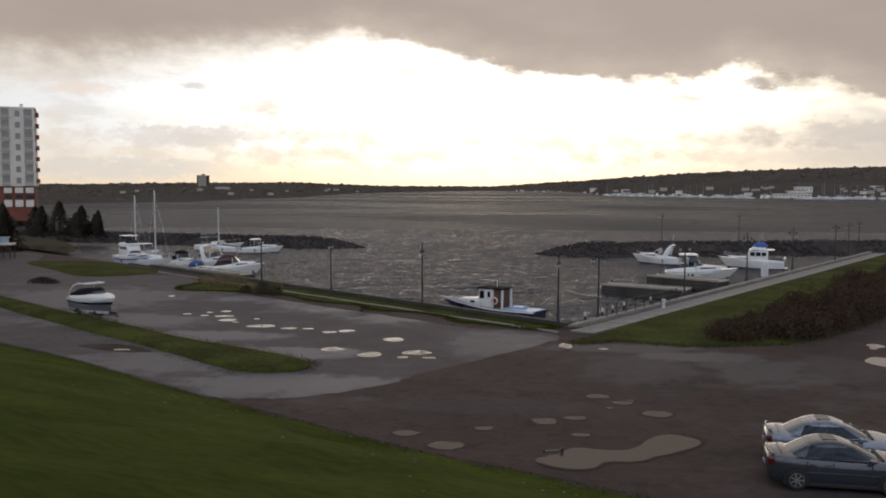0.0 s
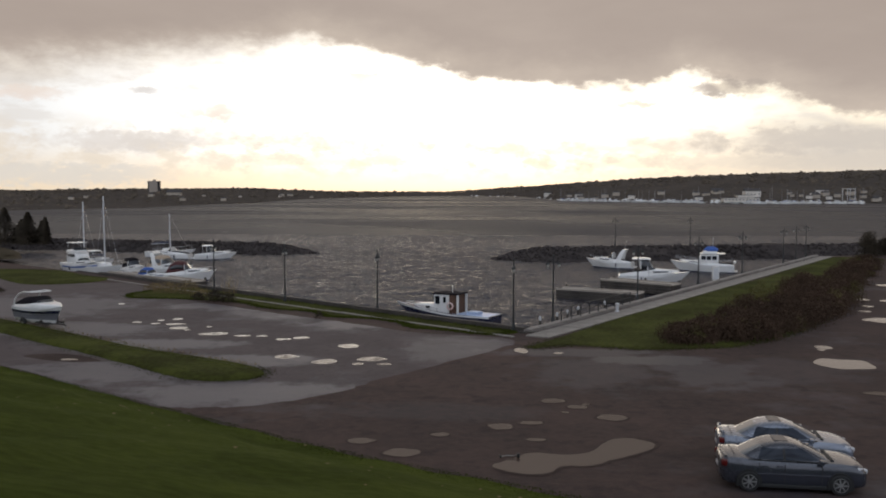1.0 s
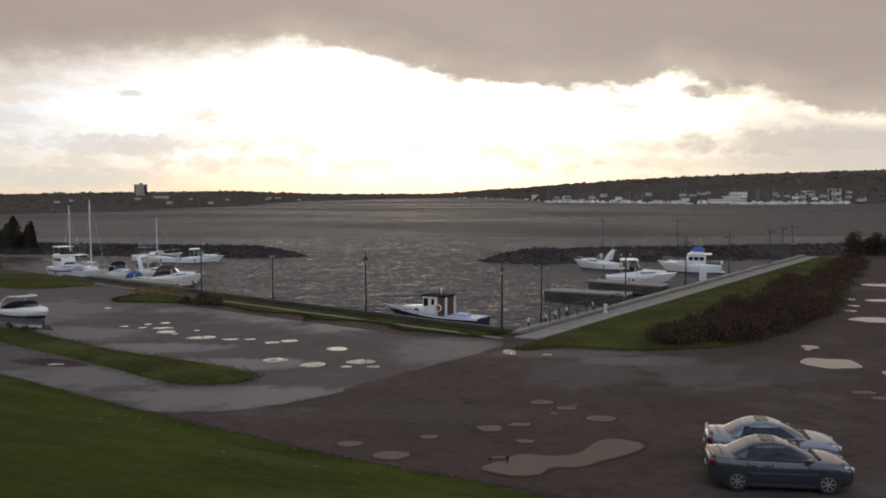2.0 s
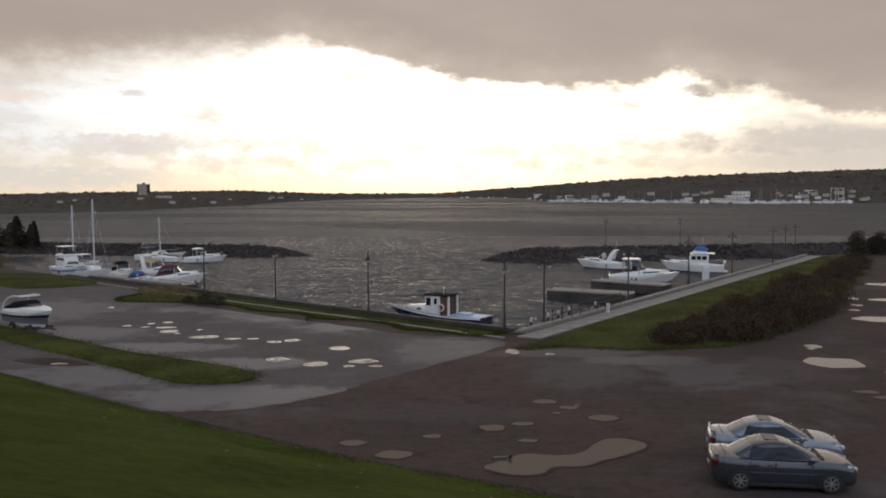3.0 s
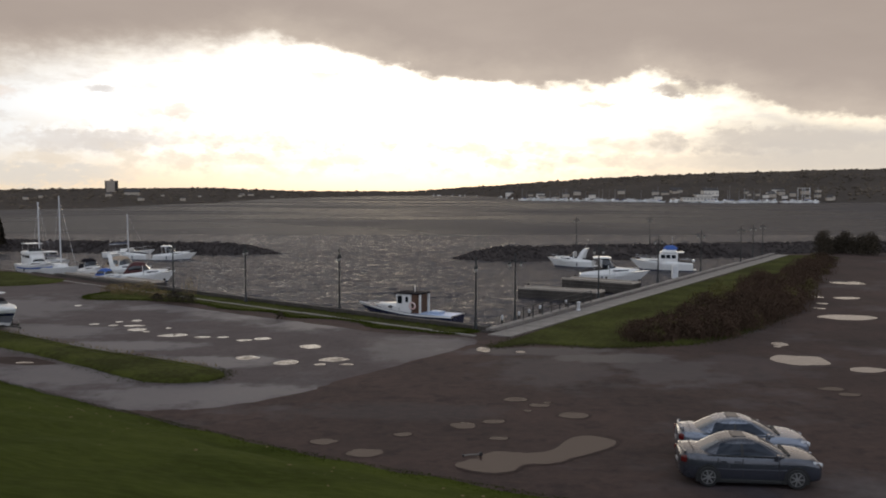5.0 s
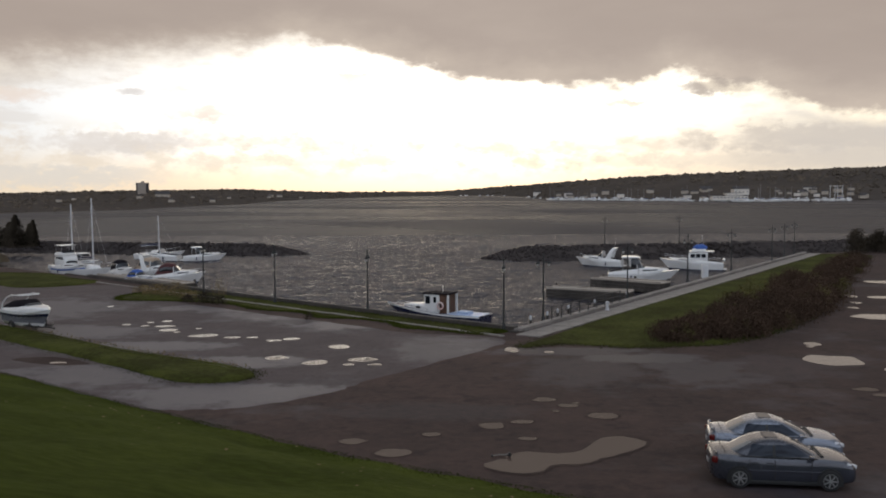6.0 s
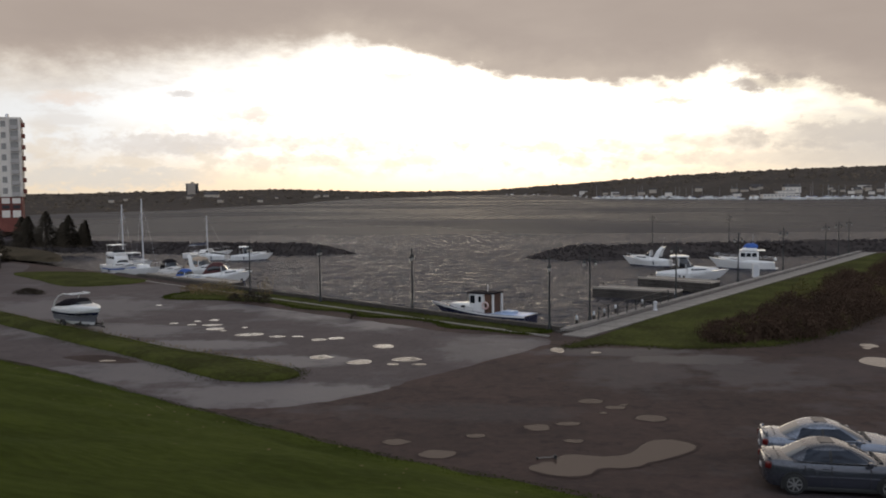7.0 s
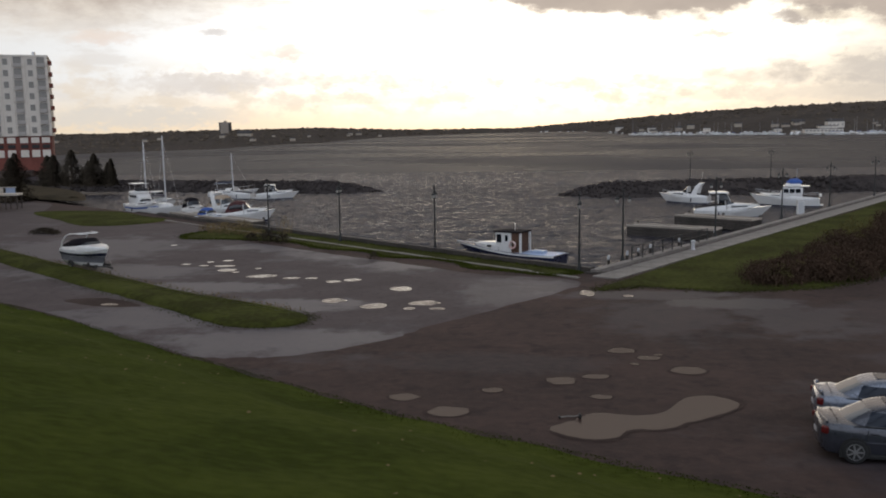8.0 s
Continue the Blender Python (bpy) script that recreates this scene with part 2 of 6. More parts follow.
def water_mat(name, c, rough, scales, dist, stretch, spec, ior=1.33):
    m, t, b = nodes(name)
    t.nodes.remove(b)
    co = t.nodes.new("ShaderNodeTexCoord")
    gm = t.nodes.new("ShaderNodeMapping")
    gm.inputs["Scale"].default_value = (.4, .5, 1)
    t.links.new(co.outputs["Object"], gm.inputs[0])
    gust = t.nodes.new("ShaderNodeTexNoise")                     # gusts roughen the surface in long bands
    gust.inputs["Scale"].default_value, gust.inputs["Detail"].default_value = .012, 5
    t.links.new(gm.outputs[0], gust.inputs["Vector"])
    gr = t.nodes.new("ShaderNodeMapRange")
    gr.inputs[1].default_value, gr.inputs[2].default_value = .35, .65
    gr.inputs[3].default_value, gr.inputs[4].default_value = rough, rough * 4
    t.links.new(gust.outputs["Fac"], gr.inputs[0])
    mp = t.nodes.new("ShaderNodeMapping")
    mp.inputs["Scale"].default_value = stretch
    t.links.new(co.outputs["Object"], mp.inputs[0])
    prev = None
    for s, d in zip(scales, dist):
        n = t.nodes.new("ShaderNodeTexNoise")
        n.inputs["Scale"].default_value, n.inputs["Detail"].default_value, n.inputs["Roughness"].default_value = s, 5, .6
        t.links.new(mp.outputs[0], n.inputs["Vector"])
        bp = t.nodes.new("ShaderNodeBump")
        bp.inputs["Strength"].default_value, bp.inputs["Distance"].default_value = 1.0, d
        t.links.new(n.outputs["Fac"], bp.inputs["Height"])
        if prev:
            t.links.new(prev.outputs[0], bp.inputs["Normal"])
        prev = bp
    # steep small waves hide most of the grazing reflection: a fixed share of gloss over a dull body
    df = t.nodes.new("ShaderNodeBsdfDiffuse")
    df.inputs["Color"].default_value = (*c, 1)
    gl = t.nodes.new("ShaderNodeBsdfGlossy")
    t.links.new(gr.outputs[0], gl.inputs["Roughness"])
    for sh in (df, gl):
        t.links.new(prev.outputs[0], sh.inputs["Normal"])
    sharemap = t.nodes.new("ShaderNodeMapRange")
    sharemap.inputs[1].default_value, sharemap.inputs[2].default_value = .35, .65
    sharemap.inputs[3].default_value, sharemap.inputs[4].default_value = spec * 1.15, spec * .8
    t.links.new(gust.outputs["Fac"], sharemap.inputs[0])
    mixer = t.nodes.new("ShaderNodeMixShader")
    fr = t.nodes.new("ShaderNodeFresnel")
    fr.inputs["IOR"].default_value = ior
    t.links.new(prev.outputs[0], fr.inputs["Normal"])
    lim = t.nodes.new("ShaderNodeMath")
    lim.operation = "MINIMUM"
    t.links.new(fr.outputs[0], lim.inputs[0])
    t.links.new(sharemap.outputs[0], lim.inputs[1])
    t.links.new(lim.outputs[0], mixer.inputs[0])
    t.links.new(df.outputs[0], mixer.inputs[1])
    t.links.new(gl.outputs[0], mixer.inputs[2])
    t.links.new(mixer.outputs[0], t.nodes["Material Output"].inputs["Surface"])
    return m


def glass_mat(name, c, rough=0.05, ior=1.5, coat=0.4):
    m, t, b = nodes(name)
    b.inputs["Base Color"].default_value = (*c, 1)
    b.inputs["Roughness"].default_value = rough
    b.inputs["Coat Weight"].default_value = coat
    b.inputs["IOR"].default_value = ior
    return m


M_DIRT = wet_ground("wet_dirt_lot", (.080, .050, .041), (.036, .025, .022), .16, .54, .68, .9, .5, .03, .075, (.050, .050, .062),
                    ((10.2, 47.6, 4.2, 1.6, 1.0), (12.2, 44.0, 3.2, 4.2, .75), (6.4, 44.5, 3.6, 4.6, .55), (6.0, 49.6, 5.0, 1.5, .8), (16.5, 45, 3.5, 3.5, .4), (-1.0, 36, 5, 1.6, .3)))
M_ASPH = wet_ground("wet_asphalt", (.108, .085, .083), (.062, .049, .048), .35, .52, .68, .8, .42, .012, .085, (.090, .093, .114),
                    ((-5.5, 60.0, 7.0, 2.6, .9), (0.2, 50.2, 4.0, 5.0, .65), (-17, 69.0, 7, 3.0, .9), (-10, 39, 6, 3.0, .9), (-18, 43.5, 6, 3.0, .8), (-12, 46.6, 4.5, 2.0, .9), (-18, 51.6, 5.0, 2.2, .9), (-26, 57, 7, 3.5, .8),
                     (-34, 68, 9, 8, .7)))
M_GRASS = mat("lawn_grass", (.060, .076, .010), .95, (.034, .046, .006), 1.1, bump=.03, bscale=26, spec=.03, lo=.40, hi=.62)
M_VERGE = mat("rough_verge_grass", (.070, .077, .018), .95, (.038, .040, .012), 1.3, bump=.06, bscale=12, spec=.03, lo=.42, hi=.60)
# grey of the trailer boat's lower hull, darkened for the shade there
M_GREYH = mat("shaded_grey_hull", (.17, .17, .19), .5, (.12, .12, .135), 2)
M_BLADE = mat("grass_blade", (.066, .076, .013), .9, (.038, .048, .009), 2.5, spec=.03)
M_DRY = mat("dry_grass_blade", (.24, .17, .08), .8, (.12, .09, .04), 2.5, spec=.2)
M_CONC = mat("weathered_concrete", (.28, .255, .225), .8, (.165, .148, .132), 2.2, bump=.012)
M_QUAY = mat("dark_quay_timber", (.07, .058, .048), .8, (.03, .026, .022), 3, bump=.03, stretch=(1, 1, .3))
# two copies of puddle water: near kept dull, far paler for reflected sky
M_PUD = water_mat("near_muddy_puddle_water", (.066, .045, .037), .08, (1.1, 4.0), (.008, .003), (1, 1, 1), .11)
M_PUDFAR = water_mat("far_puddle_sky_water", (.13, .105, .090), .03, (1.5, 5.0), (.012, .004), (1, 1, 1), .95, 1.5)
M_ROCK = mat("breakwater_rock", (.074, .062, .057), .9, (.028, .024, .024), 1.6, bump=.06, spec=.1)
# far sheet: gloss share cut well below the near sea to dim its reflection
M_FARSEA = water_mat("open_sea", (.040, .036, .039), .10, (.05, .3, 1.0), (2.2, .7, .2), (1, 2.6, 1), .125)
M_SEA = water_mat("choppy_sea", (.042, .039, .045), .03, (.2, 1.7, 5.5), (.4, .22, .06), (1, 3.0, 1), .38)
M_WOOD = mat("dock_planks", (.48, .42, .35), .8, (.28, .24, .20), 4, bump=.01)
M_POST = mat("lamp_post_paint", (.030, .031, .030), .5, (.025, .028, .028), 6, metal=.3)
M_LAMPG = mat("frosted_lamp_glass", (.42, .40, .36), .35, scale=9)
M_GEL = mat("white_gelcoat", (.78, .77, .75), .22, (.66, .65, .62), 1.2, rvar=.06, coat=.3)
M_GEL2 = mat("grey_weathered_gelcoat", (.62, .62, .62), .35, (.45, .45, .46), 1.5)
M_NAVY = mat("navy_hull_paint", (.018, .024, .06), .3, (.012, .015, .035), 2)
M_BLUEC = mat("blue_canvas", (.05, .13, .42), .8, (.03, .08, .28), 3, bump=.01)
M_LBLUE = mat("pale_blue_paint", (.42, .52, .70), .4, scale=3)
M_MAROON = mat("maroon_canvas", (.085, .022, .022), .8, (.05, .014, .014), 3, bump=.01)
M_TAN = mat("tan_canvas", (.42, .33, .24), .85, (.30, .23, .17), 3, bump=.01)
M_BROWN = mat("brown_varnished_wood", (.13, .065, .038), .5, (.07, .035, .022), 4, stretch=(1, 1, .2))
M_BLACKC = mat("black_canvas_and_shade", (.016, .014, .017), .9, scale=5, spec=.08)
M_MAST = mat("dull_grey_mast", (.30, .29, .28), .5, (.22, .21, .20), 3)
M_TINT = glass_mat("tinted_glass", (.012, .015, .02))
M_CHROME = mat("brushed_steel", (.6, .6, .6), .28, scale=8, metal=1.0)
M_RUB = mat("tyre_rubber", (.02, .02, .02), .8, scale=9)
M_BUOY = mat("faded_lifebuoy_foam", (.62, .34, .30), .6, (.70, .62, .58), 5)
M_CARG = mat("slate_grey_car_paint", (.050, .053, .068), .26, (.042, .045, .058), 2, metal=.3, coat=.7, rvar=.05)
M_CARS = mat("pale_silver_car_paint", (.18, .20, .245), .26, (.155, .175, .215), 2, metal=.4, coat=.7, rvar=.05)
M_DAMP = mat("damp_mud", (.054, .034, .029), .8, (.034, .023, .020), 2.0, bump=.01, spec=.12)
M_CARGL = glass_mat("car_window_glass", (.014, .020, .032), .06, 1.33, 0.0)
# screens: paler base and raised IOR than the side glass, imitating reflected sky
M_SCREEN = glass_mat("sky_pale_screen_glass", (.10, .105, .11), .10, 2.0)
M_ALLOY = mat("alloy_wheel", (.50, .50, .50), .35, scale=8, metal=.8)
M_LENS = glass_mat("headlamp_lens", (.55, .56, .58), .08)
M_TAIL = mat("tail_lamp_red", (.13, .012, .012), .2, scale=6)
M_BLACK = mat("black_plastic", (.018, .018, .018), .6, scale=6)
M_WHITEW = mat("painted_white_wall", (.70, .64, .56), .8, (.58, .53, .46), .6)
M_CREAM = mat("cream_siding", (.42, .36, .29), .8, (.34, .29, .23), .9)
M_BRICK = mat("red_brick_cladding", (.20, .058, .040), .85, (.12, .038, .028), 2.0)
M_WIN = mat("dull_window_glass", (.27, .25, .22), .25, (.16, .15, .135), 1.0)
M_BALC = mat("balcony_panel", (.44, .40, .36), .7, (.28, .26, .24), 1.0)
M_ROOF = mat("dark_shingle_roof", (.07, .062, .06), .9, (.04, .036, .035), 2)
# far hill and tree colours are lightened to include aerial haze
M_HILL = mat("wooded_hill", (.105, .088, .074), 1.0, (.070, .060, .052), .05, spec=0.0)
M_FARTREE = mat("distant_tree_crowns", (.145, .115, .085), 1.0, (.070, .060, .050), .12, spec=0.0)
M_CONIF = mat("spruce_needles", (.062, .048, .032), .9, (.028, .023, .016), 1.4, spec=.15)
M_BARK = mat("tree_bark", (.07, .052, .04), .95, (.035, .027, .02), 6, bump=.02)
M_SHRUB = mat("rust_brown_shrub_leaves", (.088, .055, .038), .9, (.046, .032, .022), .35, spec=.05)
M_SHRUBG = mat("yellow_green_shrub_leaves", (.125, .105, .032), .9, (.06, .055, .02), 1.2, spec=.15)
M_SCRUB = mat("rough_scrub_bank", (.085, .066, .042), .95, (.04, .034, .022), .8, bump=.15, bscale=3, spec=.05)
M_TOWER = mat("far_tower_concrete", (.33, .275, .23), .85, (.26, .22, .18), .1)

# ---- mesh building ----


class G:
    """Collects vertices and faces of one mesh."""

    def __init__(self):
        self.v, self.f = [], []

    def add(self, vs, fs, m=None):
        o = len(self.v)
        self.v += [tuple(m @ Vector(p)) for p in vs] if m else [tuple(p) for p in vs]
        self.f += [tuple(i + o for i in q) for q in fs]
        return self

    def box(self, c, s, bev=0.0, m=None, rz=0.0):
        bm = bmesh.new()
        bmesh.ops.create_cube(bm, size=1, matrix=Matrix.Diagonal((*s, 1)))
        if bev:
            bmesh.ops.bevel(bm, geom=bm.edges[:], offset=bev, segments=2, affect="EDGES", profile=.6)
        bm.verts.index_update()
        t = Matrix.Translation(c) @ Matrix.Rotation(radians(rz), 4, "Z")
        self.add([v.co for v in bm.verts], [[v.index for v in f.verts] for f in bm.faces], (m @ t) if m else t)
        bm.free()
        return self

    def loft(self, rings, closed=True, cap=True, m=None):
        n = len(rings[0])
        vs = [p for r in rings for p in r]
        fs = []
        for a in range(len(rings) - 1):
            for i in range(n if closed else n - 1):
                j = (i + 1) % n
                fs.append((a * n + i, a * n + j, a * n + n + j, a * n + n + i))
        if cap and closed:
            fs += [tuple(range(n))[::-1], tuple(range((len(rings) - 1) * n, len(rings) * n))]
        return self.add(vs, fs, m)

    def tube(self, pts, r, n=8, m=None):
        pts = [Vector(p) for p in pts]
        rings = []
        for i, p in enumerate(pts):
            d = (pts[min(i + 1, len(pts) - 1)] - pts[max(i - 1, 0)]).normalized()
            q = d.to_track_quat("Z", "Y")
            ri = r[i] if isinstance(r, (list, tuple)) else r
            rings.append([p + q @ Vector((ri * math.cos(2 * math.pi * k / n), ri * math.sin(2 * math.pi * k / n), 0)) for k in range(n)])
        return self.loft(rings, m=m)

    def lathe(self, prof, n=16, m=None):
        return self.loft([[(r * math.cos(2 * math.pi * k / n), r * math.sin(2 * math.pi * k / n), z) for k in range(n)] for r, z in prof], m=m)

    def mesh(self, name, smooth=False):
        me = bpy.data.meshes.new(name)
        me.from_pydata(self.v, [], self.f)
        me.validate()
        bm = bmesh.new()
        bm.from_mesh(me)
        if len(bm.faces) < 40000:
            bmesh.ops.recalc_face_normals(bm, faces=bm.faces[:])
        bm.to_mesh(me)
        bm.free()
        if smooth:
            me.polygons.foreach_set("use_smooth", [True] * len(me.polygons))
            me.set_sharp_from_angle(angle=radians(38))
        return me


def part(name, g, material, parent=None, label="", smooth=False, m=None):
    me = g.mesh(name, smooth) if isinstance(g, G) else g
    if not me.materials:
        me.materials.append(material)
    ob = new(name, me)
    if parent:
        ob.parent = parent
    if m is not None:
        ob.matrix_basis = m
    return tagged(ob, label) if label else ob


def thing(name, m, label, category, group="", kind=""):
    ob = new(name)
    ob.matrix_basis = m
    return tagged(ob, label, category, group, kind)


def structure(name, g, material, label, category, smooth=False):
    return tagged(part(name, g, material, smooth=smooth), label, category, kind="structure")


def grid_np(name, X, Y, Z, material, smooth=True):
    """Mesh of a regular grid from arrays of the same shape."""
    r, c = X.shape
    co = np.stack([X, Y, Z], -1).reshape(-1, 3)
    i = np.arange(r * c).reshape(r, c)
    q = np.stack([i[:-1, :-1], i[:-1, 1:], i[1:, 1:], i[1:, :-1]], -1).reshape(-1, 4)
    me = bpy.data.meshes.new(name)
    me.from_pydata(co.tolist(), [], q.tolist())
    if smooth:
        me.polygons.foreach_set("use_smooth", [True] * len(me.polygons))
    me.materials.append(material)
    return me


def rnd_field(x, y, seed, waves=14, base=1.0):
    """Smooth random field from summed sines, about -1..1."""
    rg = np.random.RandomState(seed)
    out = 0
    for k in range(waves):
        a, f = rg.uniform(0, 2 * np.pi), base * rg.uniform(.5, 2.4)
        out = out + np.sin(f * (x * np.cos(a) + y * np.sin(a)) + rg.uniform(0, 6.3)) / np.sqrt(waves)
    return out


def smooth_loop(pts, n=6):
    """Closed Catmull-Rom curve through a few plan points."""
    out, k = [], len(pts)
    for i in range(k):
        p0, p1, p2, p3 = (Vector(pts[(i + j) % k]) for j in (-1, 0, 1, 2))
        for s in range(n):
            t = s / n
            out.append(.5 * (2 * p1 + (p2 - p0) * t + (2 * p0 - 5 * p1 + 4 * p2 - p3) * t * t + (3 * p1 - p0 - 3 * p2 + p3) * t ** 3))
    return out


def sheet(loop, z, ragged=0.0, seed=1):
    """Filled flat patch with a slightly ragged outline."""
    rg = random.Random(seed)
    g = G()
    pts = [(p.x + rg.uniform(-ragged, ragged), p.y + rg.uniform(-ragged, ragged), z) for p in loop]
    bm = bmesh.new()
    vs = [bm.verts.new(p) for p in pts]
    bm.faces.new(vs)
    bmesh.ops.triangulate(bm, faces=bm.faces[:])
    bm.verts.index_update()
    g.add([v.co for v in bm.verts], [[v.index for v in f.verts] for f in bm.faces])
    bm.free()
    return g


# ---- the plan: quay corner and the two quay directions ----
CORNER = Vector((4.0, 56.6, 0))
DL = Vector((-.752, .659, 0)).normalized()      # along the left quay
DR = Vector((.545, .838, 0)).normalized()       # along the right quay
SEA = -1.5


def on_l(s, inland=0.0):
    n = Vector((-DL.y, DL.x, 0))                # points inland, towards the lot
    return CORNER + DL * s + n * inland


def on_r(s, inland=0.0):
    n = Vector((DR.y, -DR.x, 0))
    return CORNER + DR * s + n * inland


# ground: one sheet of land, cut along the quays, reaching back and sideways to the horizon
lA, lB, rB = on_l(62), on_l(75) + Vector((-25, 20, 0)), on_r(84)
outline = [Vector((-2500, -2500)), Vector((2500, -2500)), Vector((2500, 150)), Vector((400, 150)), Vector((150, 142)), rB.xy + Vector((8, 3)), rB.xy, CORNER.xy, lA.xy, lB.xy,
           Vector((-100, 150)), Vector((-135, 240)), Vector((-300, 320)), Vector((-2500, 420))]
bm = bmesh.new()
f = bm.faces.new([bm.verts.new((p.x, p.y, 0)) for p in outline])
ex = bmesh.ops.extrude_face_region(bm, geom=[f])
bmesh.ops.translate(bm, verts=[e for e in ex["geom"] if isinstance(e, bmesh.types.BMVert)], vec=(0, 0, -5))
bmesh.ops.recalc_face_normals(bm, faces=bm.faces[:])
bmesh.ops.triangulate(bm, faces=bm.faces[:])
me = bpy.data.meshes.new("ground")
bm.to_mesh(me)
bm.free()
me.materials.append(M_DIRT)
tagged(new("ground", me), "muddy brown gravel lot, wet and rutted", "ground", kind="structure")

# wet asphalt of the boat lot and of the lane along the lawn
lot = [(3.0, 53.6), (-.6, 47.2), (-4.2, 42.0), (-6.2, 38.8), (-10, 36.4), (-14.2, 37.2), (-22, 43.4), (-30, 48.6), (-48, 59), (-75, 74), (-95, 100), (-80, 118), (-62, 112), (-54, 97), (-42, 86), (-33, 86),
       (-25.5, 75.5), (-17, 67.6), (-9, 61.2), (-3.2, 56.6)]
structure("asphalt_lot", sheet(smooth_loop(lot, 8), .006, .14, 3), M_ASPH, "wet grey asphalt with thin films of rain", "road")

# water: choppy near sheet with real waves, and the open water beyond
nx, ny = 640, 800
U, V = np.meshgrid(np.linspace(-1, 1, nx), np.linspace(0, 1, ny))
Yw = 40 + 176 * V ** 1.4
Xw = U * (48 + Yw * .60)
crest_a, crest_b = rnd_field(Xw * .34, Yw * 1.9, 5, 24, 1.1), rnd_field(Xw * .45, Yw * 1.9, 8, 24, 2.6)
Zw = SEA - .13 + .15 * (1.1 - np.abs(crest_a)) + .10 * (1.0 - np.abs(crest_b)) + .03 * rnd_field(Xw, Yw * 1.5, 9, 20, 5.0)
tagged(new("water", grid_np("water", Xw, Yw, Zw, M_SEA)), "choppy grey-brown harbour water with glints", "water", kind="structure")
g = G()
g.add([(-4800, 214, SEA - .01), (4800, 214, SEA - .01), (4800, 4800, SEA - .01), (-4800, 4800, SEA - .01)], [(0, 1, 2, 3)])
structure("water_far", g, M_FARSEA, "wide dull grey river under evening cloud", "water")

# quay walls, kerbs and walkways
g = G()
g.box((0, 0, -1.35), (64, .5, 2.9), .04)
part_l = part("quay_wall_left", g, M_QUAY, m=Matrix.Translation(on_l(31.5, -.24)) @ Matrix.Rotation(math.atan2(DL.y, DL.x), 4, "Z"))
tagged(part_l, "dark timber-faced quay wall along the lot", "quay wall", kind="structure")
g = G()
g.box((0, 0, -1.35), (86, .5, 2.9), .04)
part_r = part("quay_wall_right", g, M_QUAY, m=Matrix.Translation(on_r(42.6, -.24)) @ Matrix.Rotation(math.atan2(DR.y, DR.x), 4, "Z"))
tagged(part_r, "dark timber-faced quay wall below the walkway", "quay wall", kind="structure")


def strip(name, fn, s0, s1, a, b, z, material, label, cat, h=.1, step=2.4, wob=0.0, seed=2):
    """Row of slabs along a quay."""
    rg = random.Random(seed)
    top = structure(name, G().box((0, 0, -3), (.1, .1, .1)), material, label, cat)
    n = max(1, round((s1 - s0) / step))
    d = (fn(1) - fn(0)).normalized()
    slab = G().box((0, 0, 0), ((s1 - s0) / n - .03, abs(b - a), h), .012).mesh("slab")
    slab.materials.append(material)
    for i in range(n):
        p = fn(s0 + (i + .5) * (s1 - s0) / n, (a + b) / 2)
        ob = new("slab", slab)
        ob.parent = top
        ob.matrix_basis = Matrix.Translation((p.x, p.y, z - h / 2 + rg.uniform(-wob, wob))) @ Matrix.Rotation(math.atan2(d.y, d.x) + rg.uniform(-.003, .003), 4, "Z")
    return top


strip("walkway_right", on_r, -1.2, 84, .5, 2.1, .06, M_CONC, "pale weathered concrete walkway beside the basin", "walkway", .14, 2.4, .008)
strip("kerb_right", on_r, 0, 84, -.35, .2, .22, M_CONC, "low concrete parapet on the quay edge", "kerb", .5, 4.8, .006)
strip("parapet_left", on_l, .3, 58, -.35, .15, .30, M_QUAY, "low dark timber parapet along the quay edge", "parapet", .5, 4.8, .015)
strip("kerb_left", on_l, -.4, 56, 1.9, 2.2, .05, M_CONC, "narrow pale concrete kerb along the quay", "kerb", .16, 1.8, .03)

# grass strips by the quays, the verge and the islands
n_l = [(on_l(s, d).xy) for s, d in ((1.5, 2.3), (5, 2.9), (7, 3.4), (9, 2.5), (12, 2.5), (15, 3.9), (18, 3.0), (22, 4.2), (27, 3.6), (32, 5.6), (36, 8.0), (39, 5.6), (38, .3), (20, .3), (4, .3), (1, .4))]
structure("grass_strip_left", sheet(smooth_loop([tuple(p) for p in n_l], 5), .018, .16, 6), M_VERGE, "straggly dark grass along the quay kerb", "grass")
n_r = [tuple(on_r(s, d).xy) for s, d in ((-3.2, 2.5), (20, 2.2), (45, 2.2), (70, 2.2), (83, 2.2), (84, 8))]
n_r += [(51, 112), (39.6, 90), (30.2, 72), (25.4, 63.4), (20.6, 56.6), (16.4, 52.6), (13.6, 51.5), (10.4, 51.0), (6.6, 52.2)]
structure("grass_verge_right", sheet(smooth_loop([tuple(p) for p in n_r], 5), .02, .28, 7), M_VERGE, "green grass verge beside the walkway", "grass")
isl = [(-44, 70.5), (-29.5, 58.6), (-23.7, 54.1), (-18.7, 50), (-14.7, 47.4), (-11.1, 45.0), (-9.9, 43.2), (-10.6, 41.7), (-13.2, 41.7), (-16.8, 44.6), (-21.9, 49.0), (-27.4, 53.4), (-40, 64.5)]


